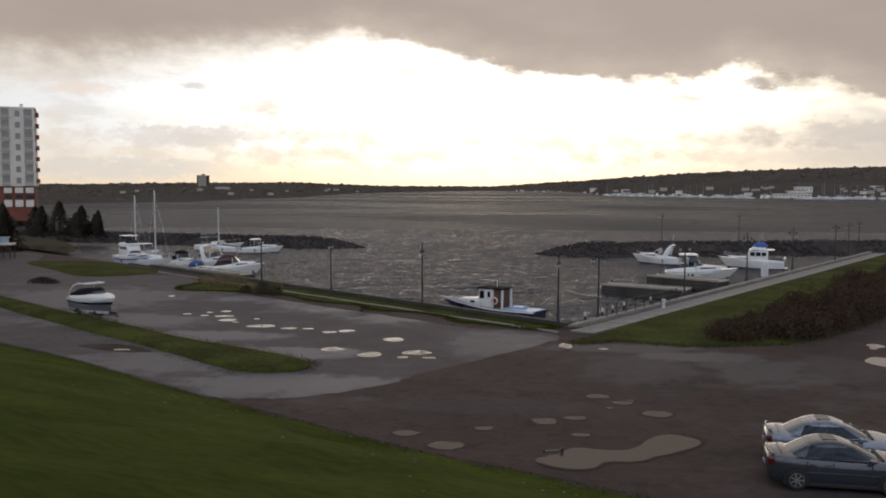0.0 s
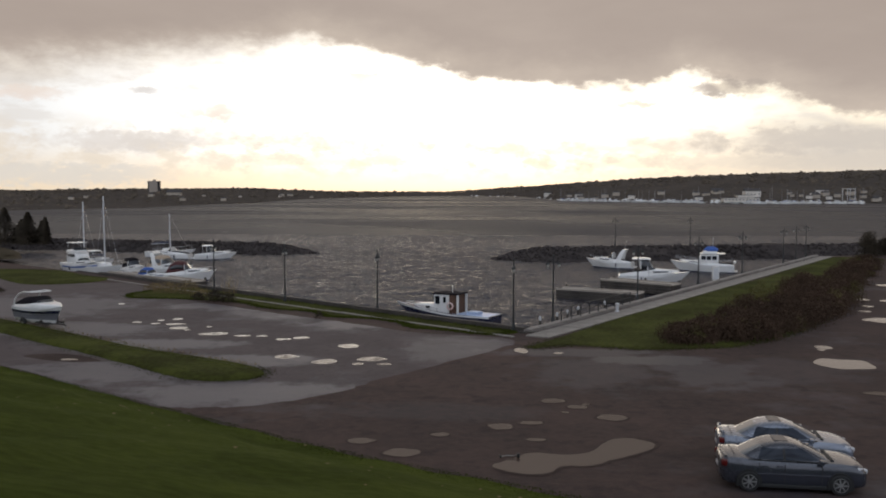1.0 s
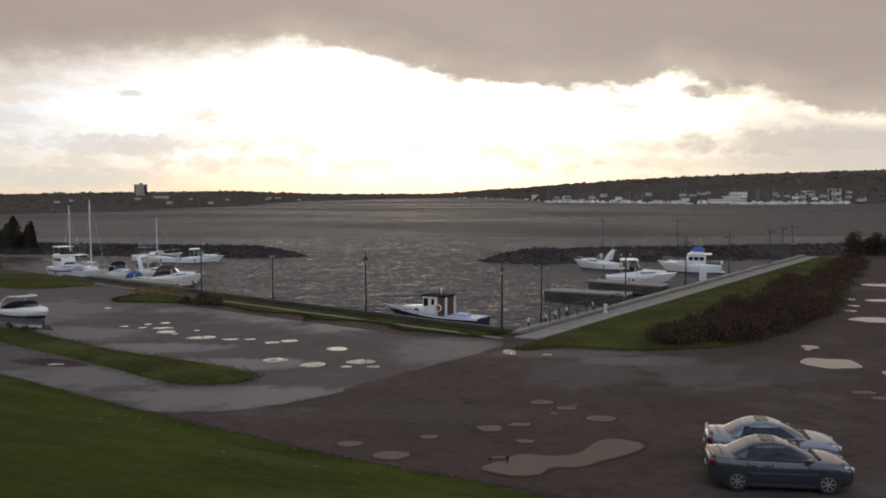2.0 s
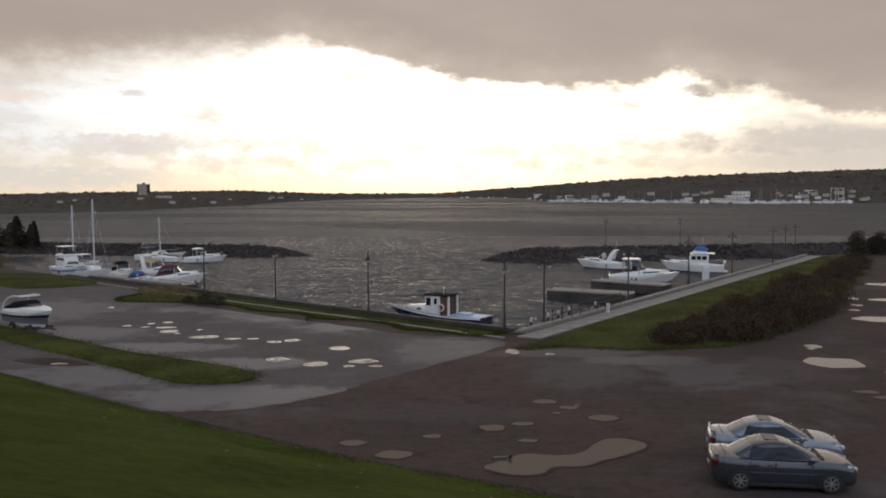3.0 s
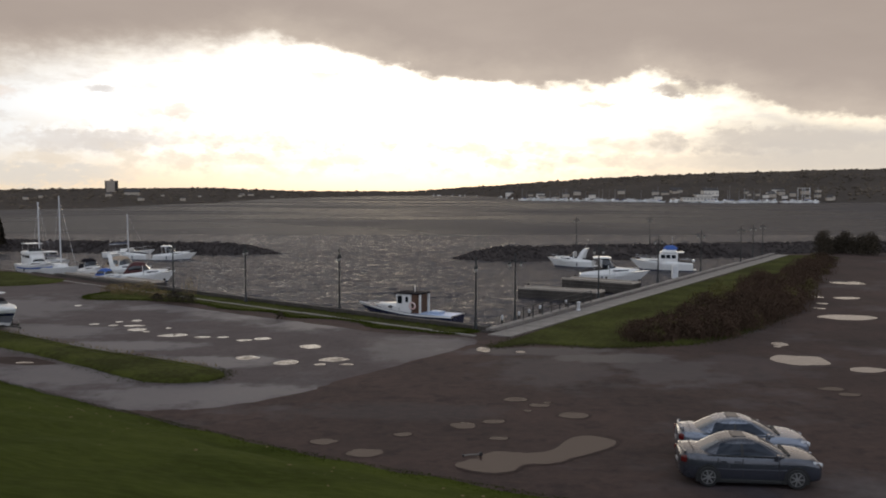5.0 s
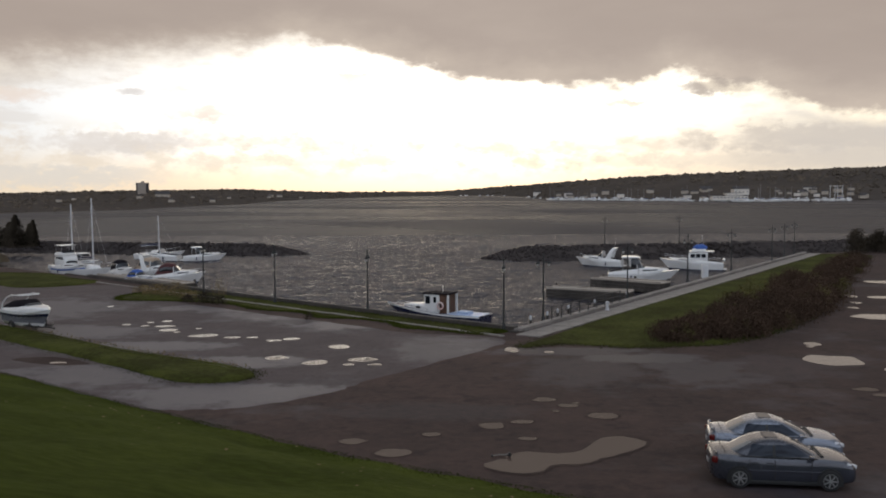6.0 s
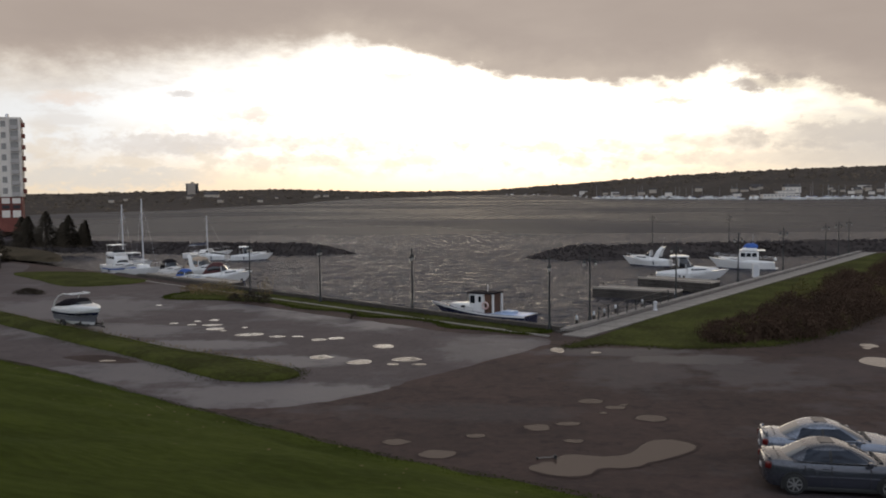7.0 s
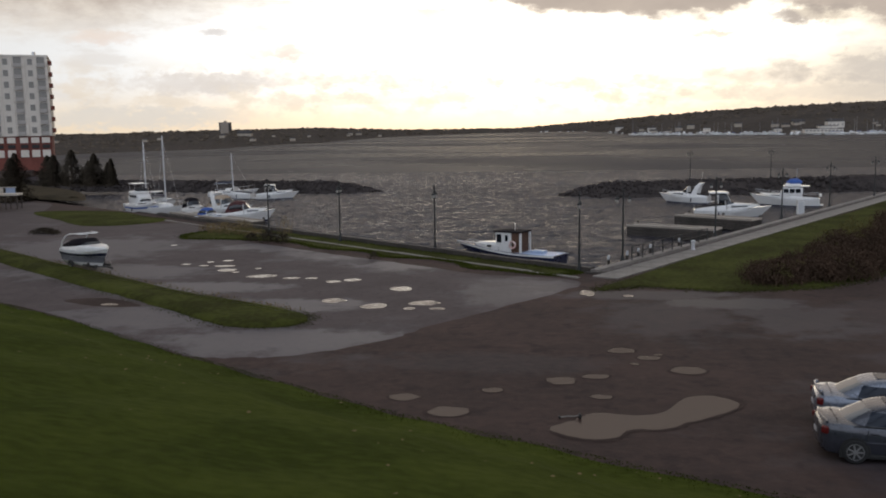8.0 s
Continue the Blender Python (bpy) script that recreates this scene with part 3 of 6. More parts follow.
def mound(loop, h, inset=.8, seed=3):
    """Grass bank: outline at the ground, a raised crown inside."""
    rg = random.Random(seed)
    g = G()
    n = len(loop)
    rings = []
    for k, (fr, z) in enumerate(((0, .0), (.25, .6), (.6, .95), (.97, 1.0))):
        ring = []
        for i, p in enumerate(loop):
            a, b = loop[i - 1], loop[(i + 1) % n]
            t = Vector((b.x - a.x, b.y - a.y, 0)).normalized()
            nn = Vector((-t.y, t.x, 0))
            ring.append((p.x + nn.x * inset * fr + rg.uniform(-.06, .06), p.y + nn.y * inset * fr + rg.uniform(-.06, .06), z * h + rg.uniform(0, .03) - (.02 if k == 0 else 0)))
        rings.append(ring)
    g.loft(rings, cap=False)
    o = sheet([Vector(p[:2]) for p in rings[-1]], h)
    g.add(o.v, o.f)
    return g


isl_loop = smooth_loop(isl, 6)[::-1]
if sum(a.x * b.y - b.x * a.y for a, b in zip(isl_loop, isl_loop[1:] + isl_loop[:1])) < 0:
    isl_loop = isl_loop[::-1]
structure("grass_island", mound(isl_loop, .22, .9), M_VERGE, "long low grass island between lane and lot", "grass", smooth=True)
far_isl = smooth_loop([(-56, 99), (-48, 90), (-42.5, 84.5), (-38, 85.5), (-36.5, 90), (-40, 93), (-47, 99.5)], 6)
if sum(a.x * b.y - b.x * a.y for a, b in zip(far_isl, far_isl[1:] + far_isl[:1])) < 0:
    far_isl = far_isl[::-1]
structure("grass_patch", mound(far_isl, .12, .5), M_VERGE, "small bright grass patch by the moorings", "grass", smooth=True)

# the lawn: a bank that climbs from the lot to the viewpoint
EDGE_X = np.array([-75, -46, -30, -22, -14, -8, -3.5, .3, 3.3, 9, 20, 45])
EDGE_Y = np.array([73.0, 57.5, 48.6, 43.4, 37.3, 32.9, 29.7, 27.6, 25.9, 23.0, 18.5, 9.0])
xs = np.linspace(-75, 45, 320)
ts = np.linspace(0, 1, 60) ** 1.3
X, T = np.meshgrid(xs, ts)
Ye = np.interp(X, EDGE_X, EDGE_Y) + .18 * rnd_field(X, X * 0, 11, 10, 1.4)
run = T * 62
Yl = Ye - run
Zl = .25 * run * np.minimum(1, .35 + run / 7) + .05 * rnd_field(X, Yl, 12, 16, .6) * np.minimum(1, run / 2)
Zl = np.minimum(np.maximum(Zl, 0) + .022 * np.maximum(run - 15, 0) ** 1.4, 7.45) - .03 * (T <= 0)
tagged(new("lawn", grid_np("lawn", X, Yl, Zl, M_GRASS)), "green mown lawn bank sloping down to the lane", "lawn", kind="structure")


def lawn_z(x, y):
    run = max(0, float(np.interp(x, EDGE_X, EDGE_Y)) - y)
    return min(.25 * run * min(1, .35 + run / 7) + .022 * max(run - 15, 0) ** 1.4, 7.45)


def blades(name, spots, h, material, label, w=.035, seed=4, lean=.5):
    """Loose grass: many thin bent triangles; spots are (x, y, z)."""
    rg = random.Random(seed)
    v, f = [], []
    for x, y, z in spots:
        a, hh, ln = rg.uniform(0, 6.283), h * rg.uniform(.5, 1.3), rg.uniform(0, lean) * h
        dx, dy = math.cos(a) * w, math.sin(a) * w
        b = rg.uniform(0, 6.283)
        o = len(v)
        v += [(x - dx, y - dy, z), (x + dx, y + dy, z), (x + math.cos(b) * ln, y + math.sin(b) * ln, z + hh)]
        f.append((o, o + 1, o + 2))
    me = bpy.data.meshes.new(name)
    me.from_pydata(v, [], f)
    me.materials.append(material)
    return tagged(new(name, me), label, "grass", kind="stuff")


rg = random.Random(21)


def along(loop, n, width):
    out = []
    k = len(loop)
    for _ in range(n):
        i = rg.randrange(k)
        a, b = loop[i], loop[(i + 1) % k]
        t = rg.random()
        out.append((a.x + (b.x - a.x) * t + rg.gauss(0, width), a.y + (b.y - a.y) * t + rg.gauss(0, width), 0))
    return out


sp = []
for _ in range(9000):
    x = rg.uniform(-40, 22)
    y = float(np.interp(x, EDGE_X, EDGE_Y)) - abs(rg.gauss(0, .5)) + .15
    sp.append((x, y, lawn_z(x, y)))
blades("lawn_blades", sp, .035, M_GRASS, "short green blades of the lawn and its ragged edge", .02)
tall = [(x, y, .05) for x, y, z in along(isl_loop, 3500, .3)]
blades("island_grass", tall, .045, M_VERGE, "rough uncut grass fringing the island", .03)
blades("island_dry_grass", [(x, y, .1) for x, y, z in along([Vector(p) for p in ((-40, 66.5), (-32, 60.3), (-26, 55.8), (-20, 51.2), (-14.7, 47.5), (-11, 45))], 500, .2)], .16, M_DRY, "dry tan stalks on the island's far edge", .02)
blades("quay_grass", along(smooth_loop([tuple(p) for p in n_l], 5), 9000, .18), .13, M_BLADE, "dark straggly grass along the quay", .035)
blades("verge_grass", along(smooth_loop([tuple(p) for p in n_r], 5), 9000, .32), .045, M_VERGE, "rough grass edging the verge", .04)

# puddles
PUDS = [(-15.9, 55.4, 1.35, .62), (-13.9, 54.7, .8, .35), (-12.7, 54.7, .55, .25), (-11.1, 53.5, .75, .4), (-10.1, 54.1, .75, .45), (-18.9, 57.7, .9, .6), (-19.7, 59.4, 1.0, .35),
        (-20.3, 61.8, .55, .4), (-21.3, 61.2, .4, .3), (-21.1, 59.6, .5, .25), (-22.6, 60.2, .5, .3), (-17.1, 58.4, .35, .25), (-18.1, 56.9, .35, .25), (-9.8, 47.8, 1.0, .65), (-7.4, 46.5, 1.1, .65), (-6.8, 51.3, 1.0, .6),
        (-5.0, 47.3, 1.2, .7), (-4.2, 45.9, .6, .3), (-5.6, 45.9, .5, .3), (1.4, 33.7, .72, .75), (2.6, 34.3, .72, .5), (3.8, 38.0, .72, .6), (4.7, 36.9, .62, .5), (5.9, 35.2, 1.05, .75), (2.6, 31.9, .5, .4), (-.9, 32.5, .55, .42),
        (-2.2, 30.2, .95, .75), (-3.7, 31.6, .7, .55), (4.1, 36.0, .3, .25), (5.1, 37.4, .3, .2), (20.0, 46.8, 2.3, 1.5), (22.3, 44.2, 1.5, .8), (18.5, 39.9, .8, .55), (18.8, 38.7, .7, .55), (41.6, 87.1, 2.6, 1.5), (35.7, 74.6, 1.7, .9),
        (30.2, 63.0, 3.2, 1.3), (33.5, 75.6, .9, .8), (20.9, 51.9, .7, .7), (20.4, 51.0, .35, .3), (3.2, 50.2, .6, .9), (-27.5, 70, .45, .3), (30.3, 68.0, .7, .6), (31.9, 71, .7, .5), (5.2, 49.4, .5, .3), (16.6, 27.8, .6, .4), (-21.2, 46.6, .7, .22)]
for i, (x, y, a, b) in enumerate(PUDS):
    rr = random.Random(100 + i)
    k = 9
    ph = rr.uniform(0, 6)
    a, b = (a * .70, b * 1.05) if y > 40 else (a * .74, b * .70)
    loop = [(x + a * rr.uniform(.72, 1.12) * math.cos(2 * math.pi * j / k), y + b * rr.uniform(.72, 1.12) * math.sin(2 * math.pi * j / k)) for j in range(k)]
    if y < 40:
        rim = [(x + (px - x) * rr.uniform(1.08, 1.3), y + (py - y) * rr.uniform(1.1, 1.4)) for px, py in loop]
        tagged(part("damp_rim", sheet(smooth_loop(rim, 5), .009, .02, i), M_DAMP), "dark damp mud round a puddle", "mud", kind="structure")
    # beyond y 44 the paler water imitates stronger sky reflection
    tagged(part("puddle", sheet(smooth_loop(loop, 5), .012, .012, i), M_PUDFAR if y > 44 else M_PUD), "muddy rain puddle reflecting the pale sky", "puddle", "puddles on the lot", "structure")
tagged(part("damp_rim", sheet(smooth_loop([(-24.2, 47.6), (-22.5, 48.3), (-20.6, 47.4), (-19.4, 46.2), (-20.8, 45.9), (-22.6, 46.5)], 6), .0085, .05, 6), M_DAMP), "dark damp patch on the lane", "mud", kind="structure")
big = [(.9, 28.7), (1.7, 29.7), (2.4, 30.3), (3.4, 30.1), (4.4, 30.5), (5.2, 31.9), (6.1, 32.2), (6.8, 31.4), (6.0, 30.3), (4.9, 29.5), (4.2, 28.9), (3.2, 28.8), (2.7, 28.1), (1.8, 28.0)]
tagged(part("damp_rim", sheet(smooth_loop([(3.7 + (px - 3.7) * 1.05 + .1, 29.8 + (py - 29.8) * 1.12 - .06) for px, py in big], 6), .009, .05, 5), M_DAMP), "dark damp mud round the large puddle", "mud", kind="structure")
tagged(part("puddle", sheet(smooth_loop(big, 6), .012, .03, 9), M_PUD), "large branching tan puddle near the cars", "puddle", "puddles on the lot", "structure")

# breakwaters: heaped stones on an earth core


def breakwater(name, a, b, w, h, seed):
    rg = random.Random(seed)
    a, b = Vector(a), Vector(b)
    L = (b - a).length
    d = (b - a).normalized()
    n = Vector((-d.y, d.x, 0))
    core = G()
    rings = []
    for i in range(41):
        t = i / 40
        e = min(1, (t * L / 9) ** .6) if t * L < 9 else 1
        c = a + d * L * t
        hh = h * e * (.86 + .25 * noise.noise((t * 9, seed, 0)))
        rings.append([tuple(c + n * w * s * max(e, .12) + Vector((0, 0, z * hh + SEA - .4))) for s, z in ((-1, -.3), (-.62, .45), (-.25, .95), (.25, .97), (.62, .45), (1, -.3))])
    core.loft(rings, closed=False, cap=False)
    top = structure(name, core, M_ROCK, "dark rubble-stone breakwater", "breakwater")
    forms = []
    for k in range(6):
        bm = bmesh.new()
        bmesh.ops.create_icosphere(bm, subdivisions=1, radius=1)
        for v in bm.verts:
            v.co *= rg.uniform(.7, 1.2)
        me = bpy.data.meshes.new("stone")
        bm.to_mesh(me)
        bm.free()
        me.materials.append(M_ROCK)
        forms.append(me)
    def crest(t, q):
        e = min(1, (t * L / 9) ** .6)
        return float(np.interp(abs(q), (0, .25, .62, 1), (.96, .95, .45, -.3))) * h * e * .92 + SEA - .4, e
    for i in range(290):
        t, q = rg.random() ** 1.1, rg.uniform(-.9, .9)
        z, e = crest(t, q)
        p = a + d * L * t + n * w * q * max(e, .12)
        ob = new("stone", forms[i % 6])
        ob.parent = top
        k = rg.uniform(.25, .5)
        ob.matrix_basis = Matrix.LocRotScale((p.x, p.y, z - k * .25), Euler((rg.uniform(0, 6), rg.uniform(0, 6), rg.uniform(0, 6))), (k * 1.3, k, k * .8))
    v, f = [], []
    base = [tuple(x.co) for x in forms[0].vertices], [tuple(x.vertices) for x in forms[0].polygons]
    for i in range(1900):
        t, q = rg.random() ** 1.1, rg.uniform(-1, 1)
        z, e = crest(t, q)
        p = a + d * L * t + n * w * q * max(e, .12)
        k = rg.uniform(.12, .38)
        m = Matrix.LocRotScale((p.x, p.y, z - k * .2), Euler((rg.uniform(0, 6), rg.uniform(0, 6), rg.uniform(0, 6))), (k * 1.3, k, k))
        o = len(v)
        v += [tuple(m @ Vector(c)) for c in base[0]]
        f += [tuple(j + o for j in c) for c in base[1]]
    me = bpy.data.meshes.new("rubble")
    me.from_pydata(v, [], f)
    tagged(part("rubble", me, M_ROCK, top), kind="stuff")


breakwater("breakwater_left", (-24.5, 149, 0), (-105, 168, 0), 6.5, .86 * 2.6, 5)
breakwater("breakwater_right", (3.6, 137.5, 0), (82, 156, 0), 9.6, .86 * 2.85, 6)

# ---- far shores ----
# tangent of the azimuth, distance of the shore, distance and height of the ridge
SH_U = np.array([-1.3, -.8, -.62, -.5, -.37, -.24, -.115, -.02, .05, .105, .2, .33, .47, .6, .9])
SH_D = np.array([260., 330, 400, 470, 555, 790, 1650, 2350, 2300, 1110, 980, 880, 900, 900, 820])
RG_D = np.array([700., 900, 1000, 1100, 1300, 1500, 2500, 3200, 2900, 1700, 1450, 1300, 1250, 1200, 1100])
RG_H = np.array([14., 10, 9.0, 9.0, 11.5, 13.5, 7.5, 9.0, 23.0, 22.5, 30.0, 34.5, 38.5, 40, 40])
uu = np.linspace(-1.3, .9, 620)
tt = np.linspace(0, 1, 14)
UU, TT = np.meshgrid(uu, tt)
D0, D1, HH = np.interp(UU, SH_U, SH_D), np.interp(UU, SH_U, RG_D), np.interp(UU, SH_U, RG_H)
D0 = D0 * (1 + .012 * rnd_field(UU * 40, UU * 0, 31, 9, 1.0))
Df = D0 + (D1 - D0) * TT
Zf = SEA - .4 + (HH + 1.9) * np.clip(TT * 1.15, 0, 1) ** .8 + np.minimum(Df / 1000, 2) * .9 * rnd_field(UU * 160, TT * 9, 33, 16, 1.0) * np.minimum(1, TT * 6)
grid = grid_np("far_shore", UU * Df, Df, Zf, M_HILL)
tagged(new("far_shore", grid), "low wooded hills along the far shores", "hill", kind="structure")


def shore_z(u, t):
    return SEA - .4 + (float(np.interp(u, SH_U, RG_H)) + 1.9) * min(1, t * 1.15) ** .8


rg = random.Random(50)
v, f = [], []
ico = bmesh.new()
bmesh.ops.create_icosphere(ico, subdivisions=1, radius=1)
ico.verts.index_update()
IV = [tuple(p.co) for p in ico.verts]
IF = [[p.index for p in q.verts] for q in ico.faces]
ico.free()
for i in range(7000):
    u = rg.uniform(-.72, .62)
    t = rg.random() if rg.random() < .7 else rg.uniform(.8, 1.0)
    d0, d1 = float(np.interp(u, SH_U, SH_D)), float(np.interp(u, SH_U, RG_D))
    d = d0 + (d1 - d0) * (t * .97 + .02)
    if u > .1 and t < .10 and rg.random() < .75:
        continue
    if abs(u) < .09 and t < .9 and rg.random() < .6:
        continue
    r = rg.uniform(1.3, 3.0) * (d / 1000) ** .45 * (.75 if u > 0 else .62)
    if t > .93 and rg.random() < .22:
        r *= 1.7
    z = shore_z(u, t) + r * .1
    o = len(v)
    for p in IV:
        k = rg.uniform(.75, 1.25)
        v.append((u * d + p[0] * r * k * 1.25, d + p[1] * r * k, z + p[2] * r * k * rg.uniform(.6, 1.0)))
    f += [tuple(j + o for j in q) for q in IF]
me = bpy.data.meshes.new("far_woods")
me.from_pydata(v, [], f)
me.materials.append(M_FARTREE)
tagged(new("far_woods", me), "brown-green autumn woods covering the far hills", "woods", kind="stuff")


def put(u, d, z=0.0, rz=0.0, s=1.0):
    return Matrix.Translation((u * d, d, z)) @ Matrix.Rotation(radians(rz), 4, "Z") @ Matrix.Diagonal((s, s, s, 1))


def far_house(m, w, dp, h, wallm, label):
    t = thing("house", m, label, "house", "houses on the far shore")
    part("wall", G().box((0, 0, h / 2 - 1), (w, dp, h + 2)), wallm, t)
    r = G()
    r.loft([[(-w / 2 - .3, -dp / 2 - .4, h), (-w / 2 - .3, 0, h + dp * .32), (-w / 2 - .3, dp / 2 + .4, h)], [(w / 2 + .3, -dp / 2 - .4, h), (w / 2 + .3, 0, h + dp * .32), (w / 2 + .3, dp / 2 + .4, h)]])
    part("roof", r, M_ROOF, t)
    for k in range(max(2, int(w / 4))):
        part("window", G().box((-w / 2 + (k + .5) * w / max(2, int(w / 4)), -dp / 2 - .02, h * .55), (1.2, .08, 1.3)), M_WIN, t)
    return t


h_white = far_house(put(.318, 930, 4, 4), 16, 9, 6.5, M_WHITEW, "small white house near the far marina")
h_cream = far_house(put(.28, 1000, 6, -6), 13, 9, 5, M_CREAM, "small cream house among the trees")
h_grey = far_house(put(-.33, 900, 3, 8), 14, 9, 5, M_CREAM, "low pale house on the wooded shore")
rg = random.Random(77)
for i in range(46):
    right = i < 34
    u = rg.uniform(.07, .46) if right else rg.uniform(-.62, -.12)
    t = rg.uniform(.02, .17) if right else rg.uniform(.06, .35)
    d0, d1 = float(np.interp(u, SH_U, SH_D)), float(np.interp(u, SH_U, RG_D))
    d = d0 + (d1 - d0) * t
    s = (.55 if right else .42) * d / 1000 * rg.uniform(.6, 1.1)
    copy_thing(rg.choice((h_white, h_cream, h_grey)) if right else h_grey, put(u, d, shore_z(u, t) + .6, rg.uniform(-25, 25))).scale = (s, s, s)

# long white clubhouse at the marina
club = thing("boathouse", put(.306, 868, .3, 3, .8), "long white marina building with a dark band of windows", "boathouse")
part("wall", G().box((0, 0, 1.8), (44, 9, 5), .1), M_WHITEW, club)
part("upper_wall", G().box((6, 1, 6), (20, 7, 3.6), .1), M_WHITEW, club)
part("roof", G().box((0, 0, 4.55), (45.5, 10, .5), .1), M_ROOF, club)
part("upper_roof", G().box((6, 1, 8.0), (21, 8, .5), .1), M_ROOF, club)
for k in range(10):
    part("window", G().box((-19.5 + k * 4.3, -4.55, 2.3), (2.6, .12, 1.5)), M_WIN, club)

# square tower block on the far hill
tb = thing("tower_block", put(-.353, 1000, 2, 6, .68) @ Matrix.Diagonal((.84, .84, 1.05, 1)), "lone square concrete apartment tower on the far hill", "tower")
part("shaft", G().box((0, 0, 12), (16, 16, 28), .2), M_TOWER, tb)
part("side_bay", G().box((-9.6, 0, 18), (3.4, 11, 15), .15), M_ROOF, tb)
part("side_bay", G().box((9.6, 0, 18), (3.4, 11, 15), .15), M_ROOF, tb)
part("parapet", G().box((0, 0, 25.6), (22.5, 15, 1.6), .1), M_TOWER, tb)
part("lift_housing", G().box((.5, 0, 27.2), (5.5, 5, 3), .1), M_TOWER, tb)

# ---- apartment block, low house and trees by the moorings ----
TWX, TWY = -123.2, 223.0
ap = thing("apartment_building", Matrix.Translation((TWX, TWY, 0)) @ Matrix.Rotation(radians(27), 4, "Z"), "white high-rise apartment block with a red brick base", "apartment block")
W, D = 34.0, 16.0
Z0, ZT = 8.6, 28.6
part("tower_wall", G().box((-W / 2, D / 2, (Z0 + ZT) / 2), (W, D, ZT - Z0), .08), M_WHITEW, ap)
part("brick_base", G().box((-W / 2, D / 2, Z0 / 2 - .2), (W - .6, D - .6, Z0 + .4), .08), M_BRICK, ap, "red brick lower storeys")
part("parapet", G().box((-W / 2, D / 2, ZT + .15), (W + .3, D + .3, .5), .06), M_WHITEW, ap)
part("roof_vent", G().lathe([(.45, 0), (.45, .9), (.3, 1.1)], 10, Matrix.Translation((-3.2, 3, ZT + .3))), M_CHROME, ap)
win = G().box((0, 0, 0), (1.1, .14, 1.5), .03).mesh("window")
win.materials.append(M_WIN)
balc = G().box((0, 0, 0), (1.8, .5, 1.0), .04).mesh("balcony")
balc.materials.append(M_BALC)
pane = G().box((0, 0, 0), (1.8, .12, 1.6), .03).mesh("balcony_door")
pane.materials.append(M_WIN)
side = G().box((0, 0, 0), (.9, 1.7, 1.1), .04).mesh("side_balcony")
side.materials.append(M_BRICK)
NF = 7
fl = (ZT - Z0) / NF
for k in range(NF):
    z = Z0 + (k + .5) * fl
    for c, (x, kind) in enumerate(((-1.6, 1), (-4.1, 0), (-7.0, 1), (-9.8, 0), (-12.7, 1), (-15.5, 0), (-18.4, 1), (-21.2, 0), (-24.1, 1), (-27.0, 0), (-30.0, 1), (-32.6, 0))):
        if kind == 0:
            part("window", win, M_WIN, ap, m=Matrix.Translation((x, -.03, z + .1)))
        else:
            part("balcony_door", pane, M_WIN, ap, m=Matrix.Translation((x, -.03, z + .5)))
            part("balcony", balc, M_BALC, ap, m=Matrix.Translation((x, -.2, z - .75)))
    part("side_balcony", side, M_ROOF, ap, m=Matrix.Translation((.42, 2.5, z)))
    part("side_window", G().box((.03, 7, z + .1), (.14, 2, 1.6), .02), M_WIN, ap)
for x in (-.4, -2.9, -5.5, -8.5, -11.2, -14.2, -16.9, -19.9, -22.6, -25.5, -28.5):
    part("pilaster", G().box((x, -.10, (Z0 + ZT) / 2), (.45, .2, ZT - Z0 - .2), .04), M_WHITEW, ap)
    part("dark_opening", G().box((x - 1.25, .2, Z0 - 2.6), (1.7, .3, .9), .04), M_BLACK, ap)
    part("white_panel", G().box((x - 1.25, .22, Z0 - 1.0), (1.9, .3, 1.4), .04), M_WHITEW, ap)
    part("white_panel", G().box((x - 1.25, .22, Z0 - 4.4), (1.9, .3, 1.8), .04), M_WHITEW, ap)

lh = thing("waterfront_house", Matrix.Translation((-62.2, 98, 0)) @ Matrix.Rotation(radians(10), 4, "Z"), "cream clapboard house with a white railed balcony", "house")
part("wall", G().box((-4, 3, 2.9), (8, 6, 5.8), .05), M_CREAM, lh)
part("flat_roof", G().box((-4, 3, 5.9), (8.6, 6.6, .25), .05), M_ROOF, lh)
part("window", G().box((-1.6, -.04, 3.6), (1.5, .14, 1.5), .03), M_WIN, lh)
part("window", G().box((-1.6, -.04, 1.2), (1.5, .14, 1.6), .03), M_WIN, lh)
part("window", G().box((-4.6, -.04, 3.6), (1.5, .14, 1.5), .03), M_WIN, lh)
part("trim_band", G().box((-4, -.06, 2.35), (8.1, .18, .5), .03), M_WHITEW, lh)
part("corner_board", G().box((-.05, -.05, 2.4), (.22, .22, 4.8), .02), M_WHITEW, lh)
bal = part("balcony", G().box((-3.9, -1.0, 4.55), (8, 2, .14), .02), M_WHITEW, lh)
part("rail", G().box((-3.9, -1.95, 5.5), (8, .08, .08), .01), M_WHITEW, bal)
for k in range(17):
    part("baluster", G().box((-.1 - k * .48, -1.95, 5.0), (.06, .06, 1.0)), M_WHITEW, bal)
dk = thing("raised_deck", Matrix.Translation((-63.4, 104, 0)) @ Matrix.Rotation(radians(10), 4, "Z") @ Matrix.Diagonal((.68, .7, .8, 1)), "small white railed deck raised on dark posts", "deck")
part("platform", G().box((1.6, 0, 2.2), (4.2, 2.5, .3), .04), M_WHITEW, dk)
part("rail", G().box((1.6, -1.2, 3.3), (4.2, .08, .1), .02), M_WHITEW, dk)
part("panel", G().box((2.6, -1.16, 2.85), (1.6, .05, .75), .02), M_LBLUE, dk)
part("panel", G().box((.6, -1.16, 2.85), (1.6, .05, .75), .02), M_WHITEW, dk)
